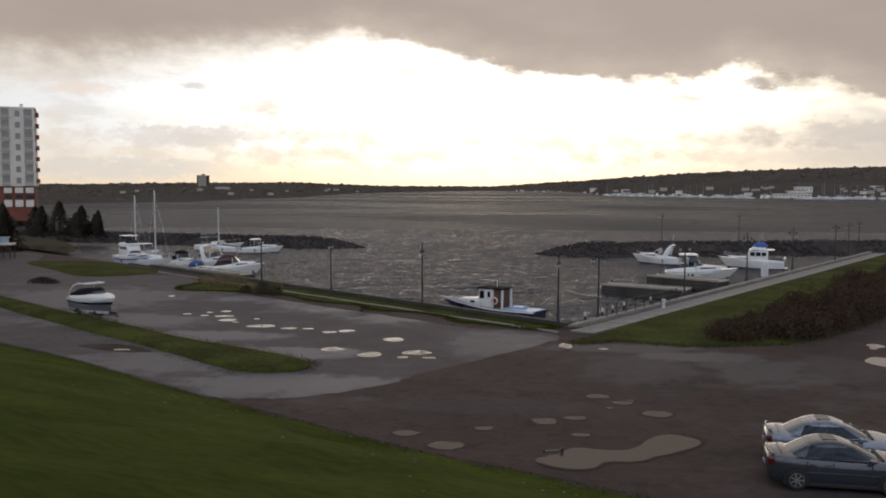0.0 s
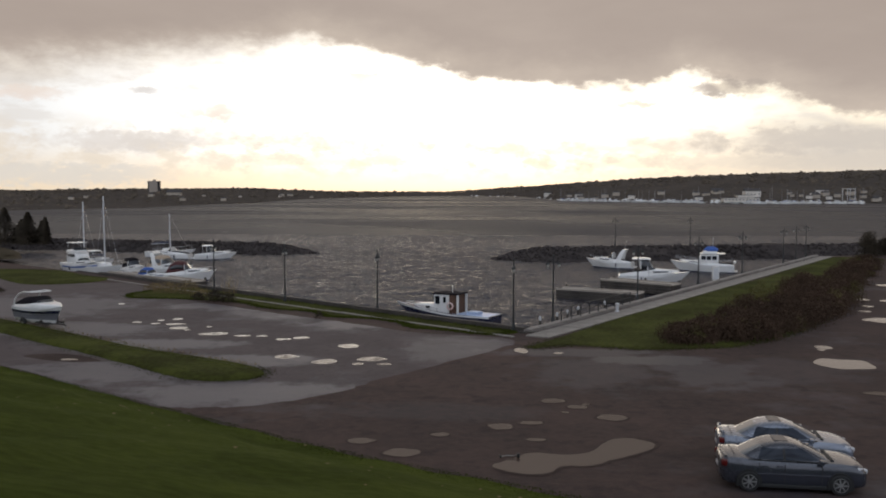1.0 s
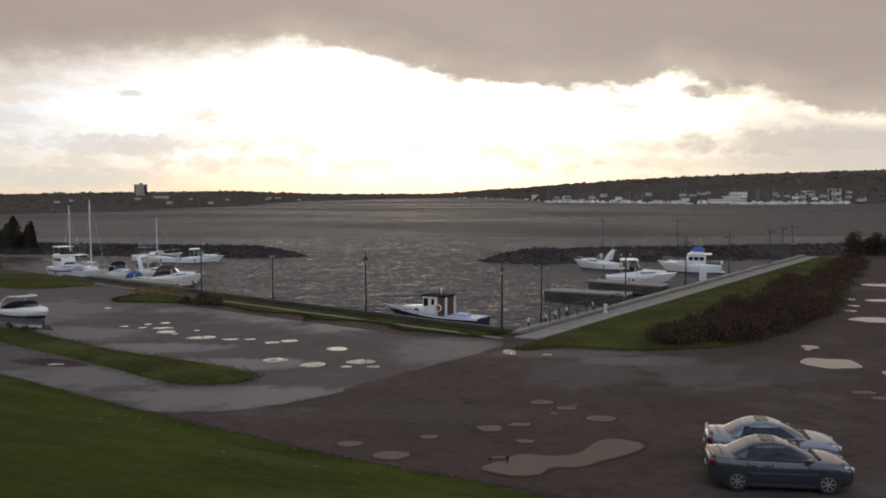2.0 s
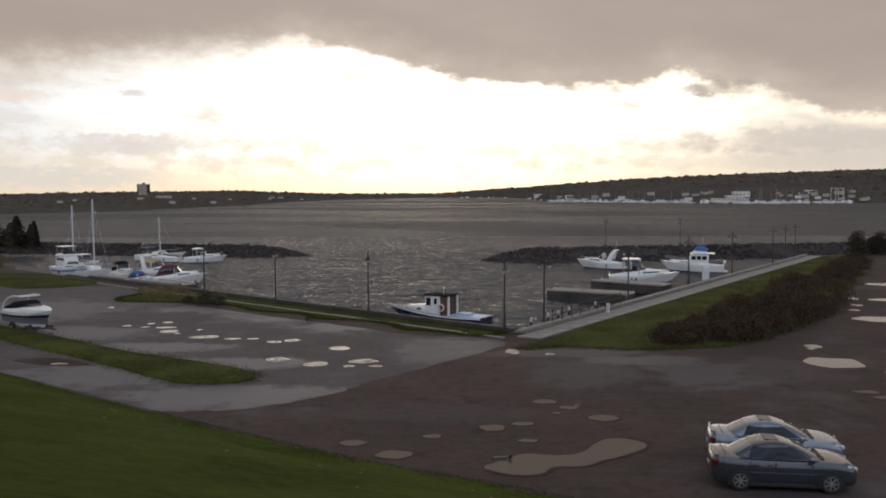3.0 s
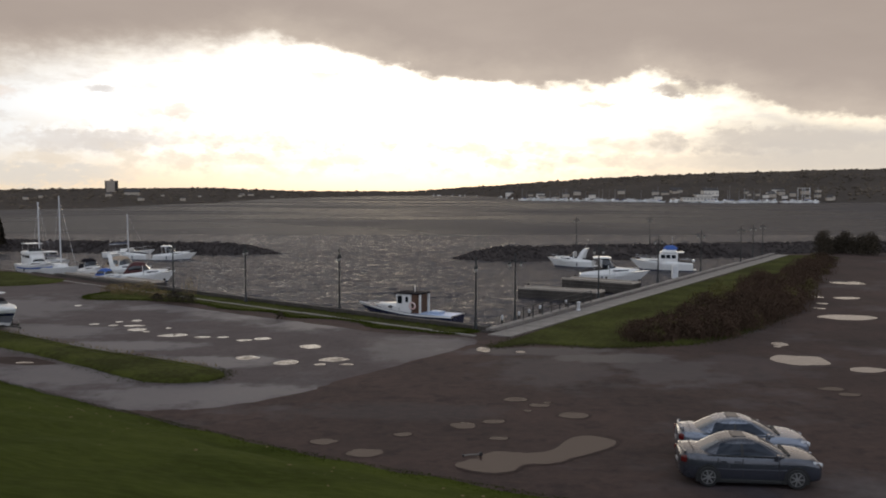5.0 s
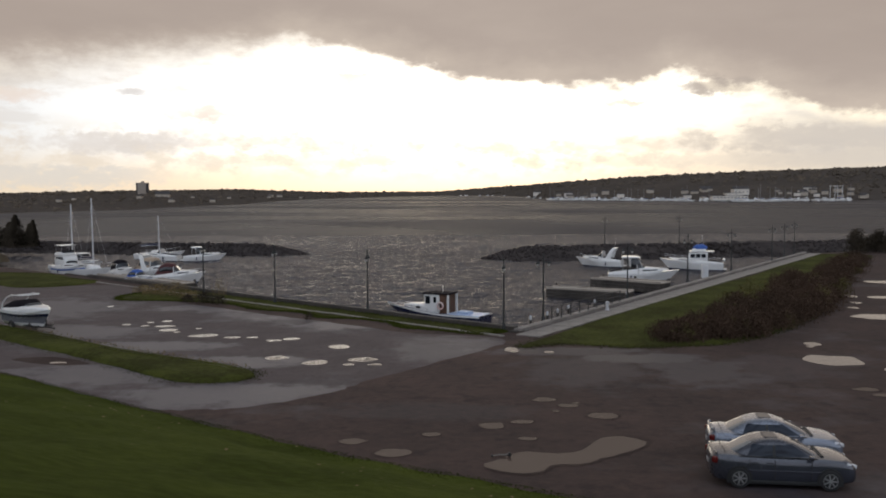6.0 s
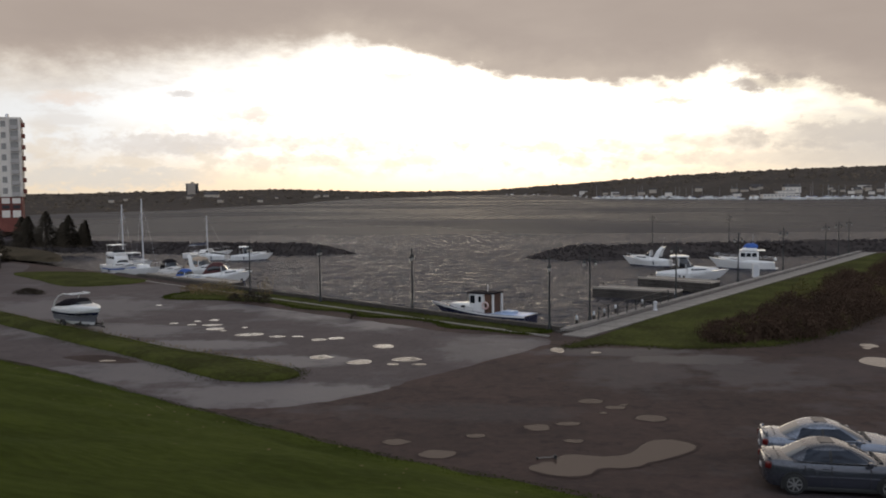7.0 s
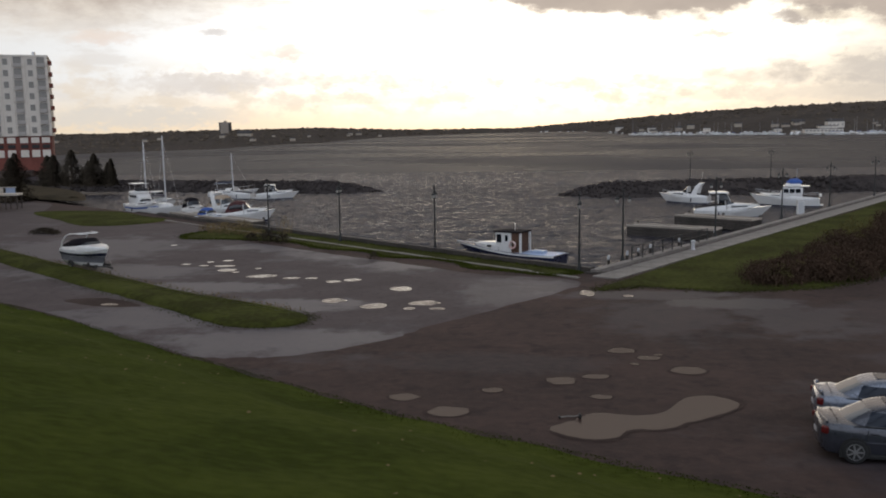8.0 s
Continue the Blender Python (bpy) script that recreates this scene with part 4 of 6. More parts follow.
for x in (-.3, 1.6, 3.5):
    part("post", G().box((x, -1.0, 1.02), (.18, .18, 2.05), .02), M_QUAY, dk)
    part("post", G().box((x, 1.0, 1.02), (.18, .18, 2.05), .02), M_QUAY, dk)


def conifer(m, h, r, seed, label):
    rg = random.Random(seed)
    t = thing("spruce_tree", m, label, "tree", "spruces by the apartment block")
    part("trunk", G().tube([(0, 0, -.1), (0, .05, h * .5), (0, 0, h * .96)], [.22, .14, .03], 8), M_BARK, t)
    g = G()
    n = 2600
    for i in range(n):
        z = rg.random() ** 1.15
        rr = r * ((1 - z) ** .85 * .98 + .02) * rg.uniform(.30, 1.06) * (.84 + .10 * math.sin(z * 31 + seed)) * (1 + .22 * math.sin(3 * (6.283 * ((i * .618) % 1)) + 7 * z + seed))
        a = 6.283 * ((i * .618) % 1)
        c = Vector((rr * math.cos(a), rr * math.sin(a), .06 * h + z * h * .94 - rr * .12))
        s = rg.uniform(.22, .5) * (1.15 - .5 * z)
        d = Vector((math.cos(a), math.sin(a), -.25 + rg.uniform(-.3, .3))).normalized() * s
        w = Vector((-math.sin(a), math.cos(a), rg.uniform(-.4, .4))) * s * .5
        g.add([c - w, c + d * .5 - w * .1 + Vector((0, 0, .08)), c + d, c + w], [(0, 1, 2, 3)])
    me = bpy.data.meshes.new("crown")
    me.from_pydata(g.v, [], g.f)
    part("crown", me, M_CONIF, t)
    return t


for i, (x, y, h, r) in enumerate(((-81.6, 149, 5.4, 2.8), (-78.4, 149, 6.2, 3.2), (-76.4, 151, 4.2, 2.4), (-74.4, 149, 5.5, 2.6), (-72.4, 150, 4.0, 1.7), (-71.6, 149.5, 4.6, 1.0), (-88, 148, 5.8, 2.8), (-84.4, 152, 5.2, 2.6), (-68.4, 115, 5.8, 2.8))):
    conifer(Matrix.Translation((x, y, 0)), h, r, 60 + i, "dark spruce tree standing by the shore" if i < 8 else "dark bushy spruce beside the low house")
structure("shore_bank", mound([Vector(p) for p in smooth_loop([(-104, 140), (-70, 121), (-60, 116), (-62, 122), (-72, 136), (-100, 158)], 5)], .5, 2), M_SCRUB, "rough brown scrub bank under the spruces", "bank", smooth=True)

# ---- shrubs beside the verge ----


def thicket(name, blobs, per, material, label, leaf, seed, twigs=0):
    rg = random.Random(seed)
    v, f = [], []
    for x, y, r, h in blobs:
        for _ in range(int(per * r * r)):
            a, q = rg.uniform(0, 6.283), rg.random() ** .5
            zz = rg.random() ** .7
            k = math.sqrt(max(0, 1 - (zz * .95) ** 2)) * rg.uniform(.55, 1.08)
            c = Vector((x + r * k * q * math.cos(a), y + r * k * q * math.sin(a), h * zz * rg.uniform(.75, 1.1)))
            d1 = Vector((rg.uniform(-1, 1), rg.uniform(-1, 1), rg.uniform(-.6, 1))).normalized() * leaf * rg.uniform(.6, 1.4)
            d2 = d1.cross(Vector((rg.uniform(-1, 1), rg.uniform(-1, 1), rg.uniform(-1, 1)))).normalized() * leaf * .5
            o = len(v)
            v += [tuple(c - d1), tuple(c + d2), tuple(c + d1), tuple(c - d2)]
            f.append((o, o + 1, o + 2, o + 3))
        for _ in range(int(twigs * r)):
            a, q = rg.uniform(0, 6.283), r * rg.random() ** .5
            b = Vector((x + q * math.cos(a), y + q * math.sin(a), 0))
            e = b + Vector((rg.gauss(0, .25), rg.gauss(0, .25), h * rg.uniform(.8, 1.25)))
            w = Vector((.018, 0, 0))
            o = len(v)
            v += [tuple(b - w), tuple(b + w), tuple(e)]
            f.append((o, o + 1, o + 2))
    me = bpy.data.meshes.new(name)
    me.from_pydata(v, [], f)
    me.materials.append(material)
    return tagged(new(name, me), label, "shrubs", kind="stuff")


rg = random.Random(9)
front = [(12.2, 52.4), (16.6, 52.9), (21.2, 56.6), (26.0, 63.4), (30.6, 72), (40.0, 91), (51, 112)]
back = [(13.4, 56.2), (17.6, 61.4), (22.0, 68), (26.6, 76), (32, 84.5), (42, 100.5), (54, 121)]
blobs = []
for i in range(240):
    t = rg.random() * (len(front) - 1.001)
    k, fr = int(t), t - int(t)
    a = Vector(front[k]).lerp(Vector(front[k + 1]), fr)
    b = Vector(back[k]).lerp(Vector(back[k + 1]), fr)
    p = a.lerp(b, rg.uniform(0.05, .95))
    sc = min(1.3, .55 + t * .5) * (1 - .12 * max(0, t - 3.2))
    edgy = 1 - .45 * abs(2 * rg.random() - 1)
    blobs.append((p.x, p.y, rg.uniform(.9, 1.7) * (.75 + sc * .4), rg.uniform(.9, 1.6) * sc * edgy))
thicket("shrub_thicket", blobs, 420, M_SHRUB, "rust-brown autumn thicket of low shrubs", .065, 31, 10)
blobs2 = [(p[0] + rg.uniform(-1, 1), p[1] + rg.uniform(-1, 1), p[2] * .5, p[3] * 1.1) for p in blobs[::5]] + [(22.6 + rg.uniform(-1.5, 2.5), 69.5 + rg.uniform(-1, 3.5), .8, rg.uniform(1.3, 1.9)) for _ in range(6)]
thicket("yellow_shrubs", blobs2, 190, M_SHRUBG, "yellow-green tips among the brown shrubs", .08, 32, 6)
blobs3 = [(61 + rg.uniform(-4, 9), 128 + rg.uniform(-3, 3), rg.uniform(1.2, 2.2), rg.uniform(2.0, 3.6)) for _ in range(16)]
thicket("dark_bushes", blobs3, 300, M_CONIF, "dark bushy scrub at the end of the lot", .13, 33, 6)
thicket("quay_bush", [(-20.4, 71.6, 1.2, 1.0), (-19.2, 71.2, .9, .8), (-22.2, 72.8, .8, .6), (-10.4, 62.6, .5, .5), (-43.3, 78.7, 1.5, .45), (-41.9, 78.0, .9, .35)], 500, M_CONIF, "dark green bush on the quay strip", .07, 34, 6)
thicket("reeds", [(-26.5, 78.5, 1.6, .9), (-24.6, 77.6, 1.5, 1.2), (-28.3, 79.8, 1.2, .7), (-20.7, 77.2, .6, 1.6), (-22.6, 75.6, 1.2, .6)], 260, M_DRY, "dry tan reeds by the moorings", .06, 35, 22)

# ---- lamp posts ----


def lamp_post(m):
    t = thing("lamp_post", m, "slim dark lamp post with two hanging lanterns", "lamp post", "lamp posts along the quays")
    part("base", G().lathe([(.16, 0), (.16, .12), (.11, .35), (.085, .5)], 12), M_POST, t, smooth=True)
    part("pole", G().tube([(0, 0, .4), (0, 0, 4.55)], [.07, .045], 10), M_POST, t, smooth=True)
    part("finial", G().lathe([(.05, 4.5), (.07, 4.58), (.02, 4.72), (.005, 4.85)], 10), M_POST, t)
    for w in (1, -1):
        arm = part("arm", G().tube([(0, 0, 4.1), (w * .14, 0, 4.28), (w * .34, 0, 4.30), (w * .42, 0, 4.2)], .022, 6), M_POST, t)
        part("lantern", G().lathe([(.03, 4.2), (.12, 4.1), (.14, 4.05), (.11, 4.0)], 12, Matrix.Translation((w * .42, 0, 0))), M_POST, arm)
        part("globe", G().lathe([(.10, 4.0), (.105, 3.93), (.07, 3.82), (.02, 3.79)], 12, Matrix.Translation((w * .42, 0, 0))), M_LAMPG, arm, "frosted lamp glass")
    return t


LAMPS = [(3.1, 57.2), (-6.6, 66.0), (-14.8, 72.1), (-22.1, 77.2), (6.0, 60.7), (14.2, 73.4), (22.6, 86.6), (30.4, 98.2), (39.5, 111.3), (47.1, 124.1), (43.5, 118)]
lp = lamp_post(Matrix.Translation((*LAMPS[0], .05)) @ Matrix.Rotation(radians(265), 4, "Z"))
for i, (x, y) in enumerate(LAMPS[1:]):
    copy_thing(lp, Matrix.Translation((x, y, .05)) @ Matrix.Rotation(radians(265 if i < 3 else 20), 4, "Z"))
# posts on the far arm of the basin
for x, y in ((24.4, 145.6), (37.3, 148.6)):
    copy_thing(lp, Matrix.Translation((x, y, .25)) @ Matrix.Rotation(radians(20), 4, "Z"))

# ---- docks ----


def dock(m, L, W_, label, top=.95):
    t = thing("dock", m, label, "dock", "finger docks")
    n = int(L / .3)
    pl = G().box((0, 0, 0), (.27, W_, .07), .01).mesh("plank")
    pl.materials.append(M_WOOD)
    for i in range(n):
        part("plank", pl, M_WOOD, t, m=Matrix.Translation((-L / 2 + (i + .5) * L / n, 0, top)))
    for y in (-W_ / 2 + .08, W_ / 2 - .08):
        for k in range(3):
            part("side_timber", G().box((0, y, top - .20 - k * .32), (L - .05, .22, .29), .03), M_QUAY, t)
        part("stringer", G().box((0, y, top + .09), (L, .16, .12), .02), M_WOOD, t)
    for x in (-L / 2 + .12, L / 2 - .12):
        part("end_timber", G().box((x, 0, top - .5), (.22, W_ - .4, .85), .03), M_QUAY, t)
    for x in (-L / 2 + .3, 0, L / 2 - .3):
        part("pile", G().tube([(x, W_ / 2 + .16, -1.5), (x, W_ / 2 + .16, top + .35)], .13, 8), M_QUAY, t)
    return t


dock(Matrix.Translation((13.0, 86.2, SEA)) @ Matrix.Rotation(radians(-30), 4, "Z"), 8.4, 1.8, "grey plank finger dock on dark timber cribs")
dock(Matrix.Translation((18.2, 93.0, SEA)) @ Matrix.Rotation(radians(-42), 4, "Z"), 8.4, 2.0, "grey plank finger dock beside the cruisers", 1.15)
dock(Matrix.Translation((-36, 101.5, SEA)) @ Matrix.Rotation(radians(-40), 4, "Z"), 18, 1.8, "grey plank dock by the moored boats", .7)
bx = thing("utility_cabinet", Matrix.Translation((25.6, 91.4, .05)) @ Matrix.Diagonal((.66, .66, .7, 1)), "white steel service cabinet on the walkway edge", "cabinet")
part("body", G().box((0, 0, .95), (.95, .7, 1.9), .05), M_GEL, bx)
part("cap", G().box((0, 0, 1.95), (1.05, .8, .1), .03), M_GEL2, bx)
part("door", G().box((0, -.36, .95), (.75, .03, 1.6), .01), M_GEL2, bx)
# short white mooring posts by the corner
mp = thing("mooring_post", Matrix.Translation((8.3, 65.2, -.4)), "short white-topped mooring post", "post", "mooring posts")
part("post", G().tube([(0, 0, -1.6), (0, 0, .75)], .09, 8), M_QUAY, mp)
part("cap", G().lathe([(.08, .72), (.09, .8), (.08, 1.0), (.02, 1.05)], 10), M_GEL2, mp)
for s in (3.5, 6.0, 7.6, 14.0, 20.5):
    p = on_r(s, -1.0)
    copy_thing(mp, Matrix.Translation((p.x, p.y, -.45)))

# dark railing and pale bollards along the basin by the corner
rl = thing("railing", Matrix.Identity(4), "thin dark steel railing on the quay edge", "railing")
for h in (.55, .95):
    part("rail", G().tube([on_r(4.6, .05) + Vector((0, 0, h + .15)), on_r(16.5, .05) + Vector((0, 0, h + .15))], .028, 6), M_POST, rl)
for k in range(9):
    p = on_r(4.6 + k * 1.4875, .05)
    part("post", G().tube([(p.x, p.y, .18), (p.x, p.y, 1.12)], .04, 6), M_POST, rl)
bo = thing("bollard", Matrix.Translation(on_r(12.4, .75)) @ Matrix.Translation((0, 0, .06)) @ Matrix.Diagonal((.8, .8, .8, 1)), "short stout white-painted bollard on the walkway", "bollard")
part("body", G().lathe([(.2, 0), (.2, .06), (.15, .12), (.15, .6), (.2, .66), (.19, .78), (.08, .84)], 14), M_GEL2, bo, smooth=True)

# ---- boats ----


def hull_g(L, B, F, dr=.45, flare=1.0, sheer=.5, bowx=.62, lo=None, hi=None, off=0.0):
    """Hull along +x (bow). lo/hi: band of the side as fractions of its height."""
    g = G()
    rings = []
    N = 16
    for i in range(N + 1):
        t = i / N
        x = -L / 2 + L * t
        q = max(0, (t - .45) / .55)
        hb = B / 2 * (1 - q ** 2.3) * (.93 + .07 * min(1, t * 4)) + .02
        top = F * (1 + sheer * max(0, (t - .35) / .65) ** 1.8)
        rake = L * .15 * q ** 1.7
        wl_ = hb * (.86 - .50 * q * flare)
        ring = []
        prof = [(hb + off, top), (hb * 1.0 + off, top * .72), (wl_ * 1.03 + off, top * .32), (wl_ + off, 0.0), (wl_ * .7, -dr * .7), (0.0, -dr * (1 - .6 * q))]
        if lo is not None:
            def side(fr):
                z = top * fr
                zs = [0, top * .32, top * .72, top]
                ys = [wl_, wl_ * 1.03, hb, hb]
                return (float(np.interp(z, zs, ys)) + off, z)
            prof = [side(hi), side((lo + hi) / 2), side(lo)]
            ring = [(x + rake * (z / F) * .9, y, z) for y, z in prof] + [(x + rake * (z / F) * .9, -y, z) for y, z in prof[::-1]]
        else:
            ring = [(x + rake * (z / F) * .9, y, z) for y, z in prof] + [(x + rake * (z / F) * .9, -y, z) for y, z in prof[::-1][1:]]
        rings.append(ring)
    if lo is not None:
        k = len(prof)
        g.loft([r[:k] for r in rings], closed=False, cap=False)
        g.loft([r[k:] for r in rings], closed=False, cap=False)
    else:
        g.loft(rings, closed=True, cap=True)
    return g


def cabin_g(x0, x1, w0, w1, z0, z1, rake0=.15, rake1=.6, tum=.82):
    """Tapered cabin block: aft end x0, fore end x1, raked faces."""
    g = G()
    rings = []
    for z, a in ((z0, 0), (z0 + (z1 - z0) * .55, .6), (z1 - .05, .97), (z1, 1.0)):
        k = 1 - (1 - tum) * a
        sh = .06 if a == 1.0 else 0
        xa, xb = x0 + rake0 * a + sh, x1 - rake1 * a - sh
        w0_, w1_ = w0 / 2 * k - sh * .6, w1 / 2 * k - sh * .6
        xm = xb - (xb - xa) * .25
        rings.append([(xa, -w0_, z), (xm, -(w0_ * .35 + w1_ * .65) * 1.05, z), (xb, -w1_ * .55, z), (xb, w1_ * .55, z), (xm, (w0_ * .35 + w1_ * .65) * 1.05, z), (xa, w0_, z)])
    return g.loft(rings)


def rail_g(L, B, z, x0=.0, n=7, h=.5):
    g = G()
    pts = []
    for side in (1, -1):
        row = []
        for i in range(n):
            t = x0 + (.98 - x0) * i / (n - 1)
            q = max(0, (t - .45) / .55)
            y = side * (B / 2 * (1 - q ** 2.3) * .94)
            zz = z * (1 + .5 * max(0, (t - .35) / .65) ** 1.8)
            x = -L / 2 + L * t + L * .13 * q ** 1.7
            row.append((x, y, zz + h))
            g.tube([(x, y, zz), (x, y, zz + h)], .014, 5)
        g.tube(row, .016, 5)
    return g


def deckhouse(stations, a0=0.0, a1=math.pi, n=14, off=0.0, power=.62):
    """Moulded superstructure: (x, half width, base, top) from bow to stern, with a rounded section; a0 and a1 pick a band of it."""
    g = G()
    rings = []
    for x, w, z0, z1 in stations:
        ring = []
        for k in range(n + 1):
            a = a0 + (a1 - a0) * k / n
            c, q = math.cos(a), math.sin(a)
            ring.append((x, (w + off) * math.copysign(abs(c) ** power, c), z0 + (z1 - z0 + off) * abs(q) ** power))
        rings.append(ring)
    return g.loft(rings, closed=False, cap=False).add(rings[0], [tuple(range(n + 1))]).add(rings[-1], [tuple(range(n + 1))]) if a1 - a0 > 3 else g.loft(rings, closed=False, cap=False)


def cruiser(m, L, B, F, label, stripe=None, canopy=None, top="open", fly=False, bimini=None, group="moored boats", hullm=None, arch=False, house=.42):
    """Express cruiser: flared hull, moulded foredeck with dark side lights, raked screen, and arch, hard top, canvas or flybridge."""
    t = thing("motor_boat", m, label, "boat", group)
    S = .55
    part("hull", hull_g(L, B, F, sheer=S), hullm or M_GEL, t, smooth=True)
    if stripe:
        part("hull_stripe", hull_g(L, B, F, lo=.62, hi=.80, off=.012, sheer=S), stripe, t, smooth=True)
    part("waterline_band", hull_g(L, B, F, lo=.01, hi=.16, off=.012, sheer=S), M_NAVY, t)
    part("rub_rail", hull_g(L, B, F, lo=.93, hi=1.0, off=.035, sheer=S), M_GEL2, t)

    def deck_z(x):
        return F * (1 + S * max(0, (x / L + .5 - .35) / .65) ** 1.8)
    H = house * B * .62                                            # height of the cabin top over the deck
    fore = []
    for k in range(9):
        u = k / 8
        x = L * (.53 - .52 * u)
        fore.append((x, B * (.03 + .40 * u ** .55), deck_z(x) - .04, deck_z(x) + .04 + H * u ** .8))
    part("foredeck", deckhouse(fore), M_GEL, t, smooth=True)
    for k, (q0, q1) in enumerate(((.20, .48), (math.pi - .48, math.pi - .20))):
        part("side_light", deckhouse(fore[3:8], q0, q1, 4, .012), M_TINT, t, "long dark cabin window")
    xs, zs = L * .02, deck_z(0) + H
    SH = .26 * B
    screen = [(xs + L * .10, B * .26, zs - .12, zs - .02), (xs + L * .05, B * .33, zs - .2, zs + SH * .45), (xs, B * .37, zs - .25, zs + SH * .85), (xs - L * .03, B * .385, zs - .25, zs + SH)]
    part("windscreen", deckhouse(screen), M_TINT, t, "raked tinted windscreen", True)
    part("screen_frame", deckhouse([(xs - L * .028, B * .385, zs - .25, zs + SH), (xs - L * .04, B * .388, zs - .25, zs + SH * .99)], 0, math.pi, 14, .03), M_GEL, t)
    aft = [(xs - L * .02, B * .445, F * .9, zs - H * .25), (-L * .18, B * .455, F * .9, F + H * .62), (-L * .36, B * .445, F * .88, F + H * .42), (-L * .485, B * .40, F * .86, F + H * .22)]
    part("cockpit_coaming", deckhouse(aft, power=.35), M_GEL, t, smooth=True)
    # no cockpit is sunk: a black slab on the coaming paints its shade
    part("cockpit_shade", deckhouse([(x + (.05 if k else -.1), w * .80, z1 - .3, z1 + .035) for k, (x, w, z0, z1) in enumerate(aft)], power=.22), M_BLACKC, t, "black slab for the shade inside the cockpit")
    zt = zs + SH
    if canopy:
        cs = [(xs + L * .01, B * .33, zs - .3, zs + SH * .9), (xs - L * .06, B * .40, F + H * .3, zt + .16), (-L * .2, B * .42, F + H * .3, zt + .22), (-L * .33, B * .41, F + H * .3, zt - .10), (-L * .44, B * .36, F + H * .2, F + H * .55)]
        part("canopy", deckhouse(cs, power=.5), canopy, t, smooth=True)
        for q0, q1 in ((.12, .5), (math.pi - .5, math.pi - .12)):
            part("canopy_window", deckhouse(cs[1:4], q0, q1, 4, .015, .5), M_TINT, t)
    if top == "hard":
        part("hard_top", deckhouse([(xs + L * .02, B * .30, zt + .34, zt + .42), (xs - L * .03, B * .40, zt + .32, zt + .50), (-L * .2, B * .42, zt + .32, zt + .52), (-L * .27, B * .36, zt + .32, zt + .44)], power=.4), M_GEL, t, smooth=True)
        part("upper_screen", deckhouse([(xs + L * .03, B * .31, zs + .1, zt + .1), (xs - L * .02, B * .385, zs, zt + .36), (-L * .12, B * .395, zs - .1, zt + .36)], power=.4), M_TINT, t, smooth=True)
        for w in (1, -1):
            part("screen_post", G().tube([(xs + L * .05, w * B * .31, zs), (xs - L * .02, w * B * .39, zt + .36)], .035, 6), M_GEL, t)
            part("top_post", G().tube([(-L * .13, w * B * .41, zs - .1), (-L * .15, w * B * .40, zt + .36)], .04, 6), M_GEL, t)
            part("top_post", G().tube([(-L * .25, w * B * .42, F + .2), (-L * .25, w * B * .38, zt + .36)], .028, 6), M_CHROME, t)
    if arch:
        for w in (1, -1):
            part("arch_side", G().loft([[(-L * .10, w * B * .44, F + H * .5), (-L * .24, w * B * .44, F + H * .4), (-L * .24, w * B * .38, F + H * .4), (-L * .10, w * B * .38, F + H * .5)],
                                        [(-L * .20, w * B * .41, zt), (-L * .29, w * B * .41, zt - .1), (-L * .29, w * B * .35, zt - .1), (-L * .20, w * B * .35, zt)],
                                        [(-L * .28, w * B * .34, zt + .52), (-L * .35, w * B * .34, zt + .42), (-L * .35, w * B * .28, zt + .42), (-L * .28, w * B * .28, zt + .52)]]), M_GEL, t, "broad raked arch side")
        part("arch_top", G().box((-L * .315, 0, zt + .46), (L * .08, B * .64, .13), .05), M_GEL, t)
        part("aerial", G().tube([(-L * .31, B * .2, zt + .5), (-L * .36, B * .2, zt + 2.0)], .012, 5), M_GEL, t)
    if bimini:
        part("bimini_top", deckhouse([(xs, B * .36, zt + .3, zt + .36), (xs - L * .12, B * .40, zt + .3, zt + .46), (-L * .3, B * .38, zt + .3, zt + .40)], power=.4), bimini, t, smooth=True)
        for x in (-L * .27, xs - L * .03):
            for w in (1, -1):
                part("bimini_pole", G().tube([(x, w * B * .42, F + .2), (x, w * B * .37, zt + .33)], .02, 5), M_CHROME, t)
    if fly:
        part("saloon", deckhouse([(xs + L * .06, B * .34, F, zt - .3), (xs - L * .03, B * .42, F, zt + .32), (-L * .30, B * .43, F, zt + .32), (-L * .33, B * .42, F, zt + .30)], power=.3), M_GEL, t, smooth=True)
        for w in (1, -1):
            for x in (-L * .24, -L * .13, -L * .02):
                part("saloon_window", G().box((x, w * B * .415, zt - .12), (L * .085, .08, .42), .03), M_TINT, t)
        part("aft_door", G().box((-L * .335, 0, F + .75), (.08, B * .3, 1.3), .02), M_TINT, t)
        part("flybridge", deckhouse([(xs - L * .01, B * .30, zt + .3, zt + .62), (xs - L * .08, B * .38, zt + .3, zt + .88), (-L * .32, B * .40, zt + .3, zt + .78), (-L * .38, B * .38, zt + .3, zt + .60)], power=.3), M_GEL, t, smooth=True)
        part("flybridge_screen", deckhouse([(xs - L * .04, B * .30, zt + .7, zt + .92), (xs - L * .09, B * .36, zt + .7, zt + 1.15)], power=.4), M_TINT, t)
        part("hardtop", G().box((-L * .20, 0, zt + 1.95), (L * .30, B * .78, .1), .04), M_GEL, t)
        for x in (-L * .32, -L * .08):
            for w in (1, -1):
                part("hardtop_post", G().tube([(x, w * B * .35, zt + .6), (x, w * B * .35, zt + 1.95)], .03, 5), M_CHROME, t)
    part("bow_rail", rail_g(L, B, F, .5, 7, .45), M_CHROME, t)
    part("swim_platform", G().box((-L * .5 - .28, 0, .25), (.7, B * .8, .09), .03), M_GEL2, t)
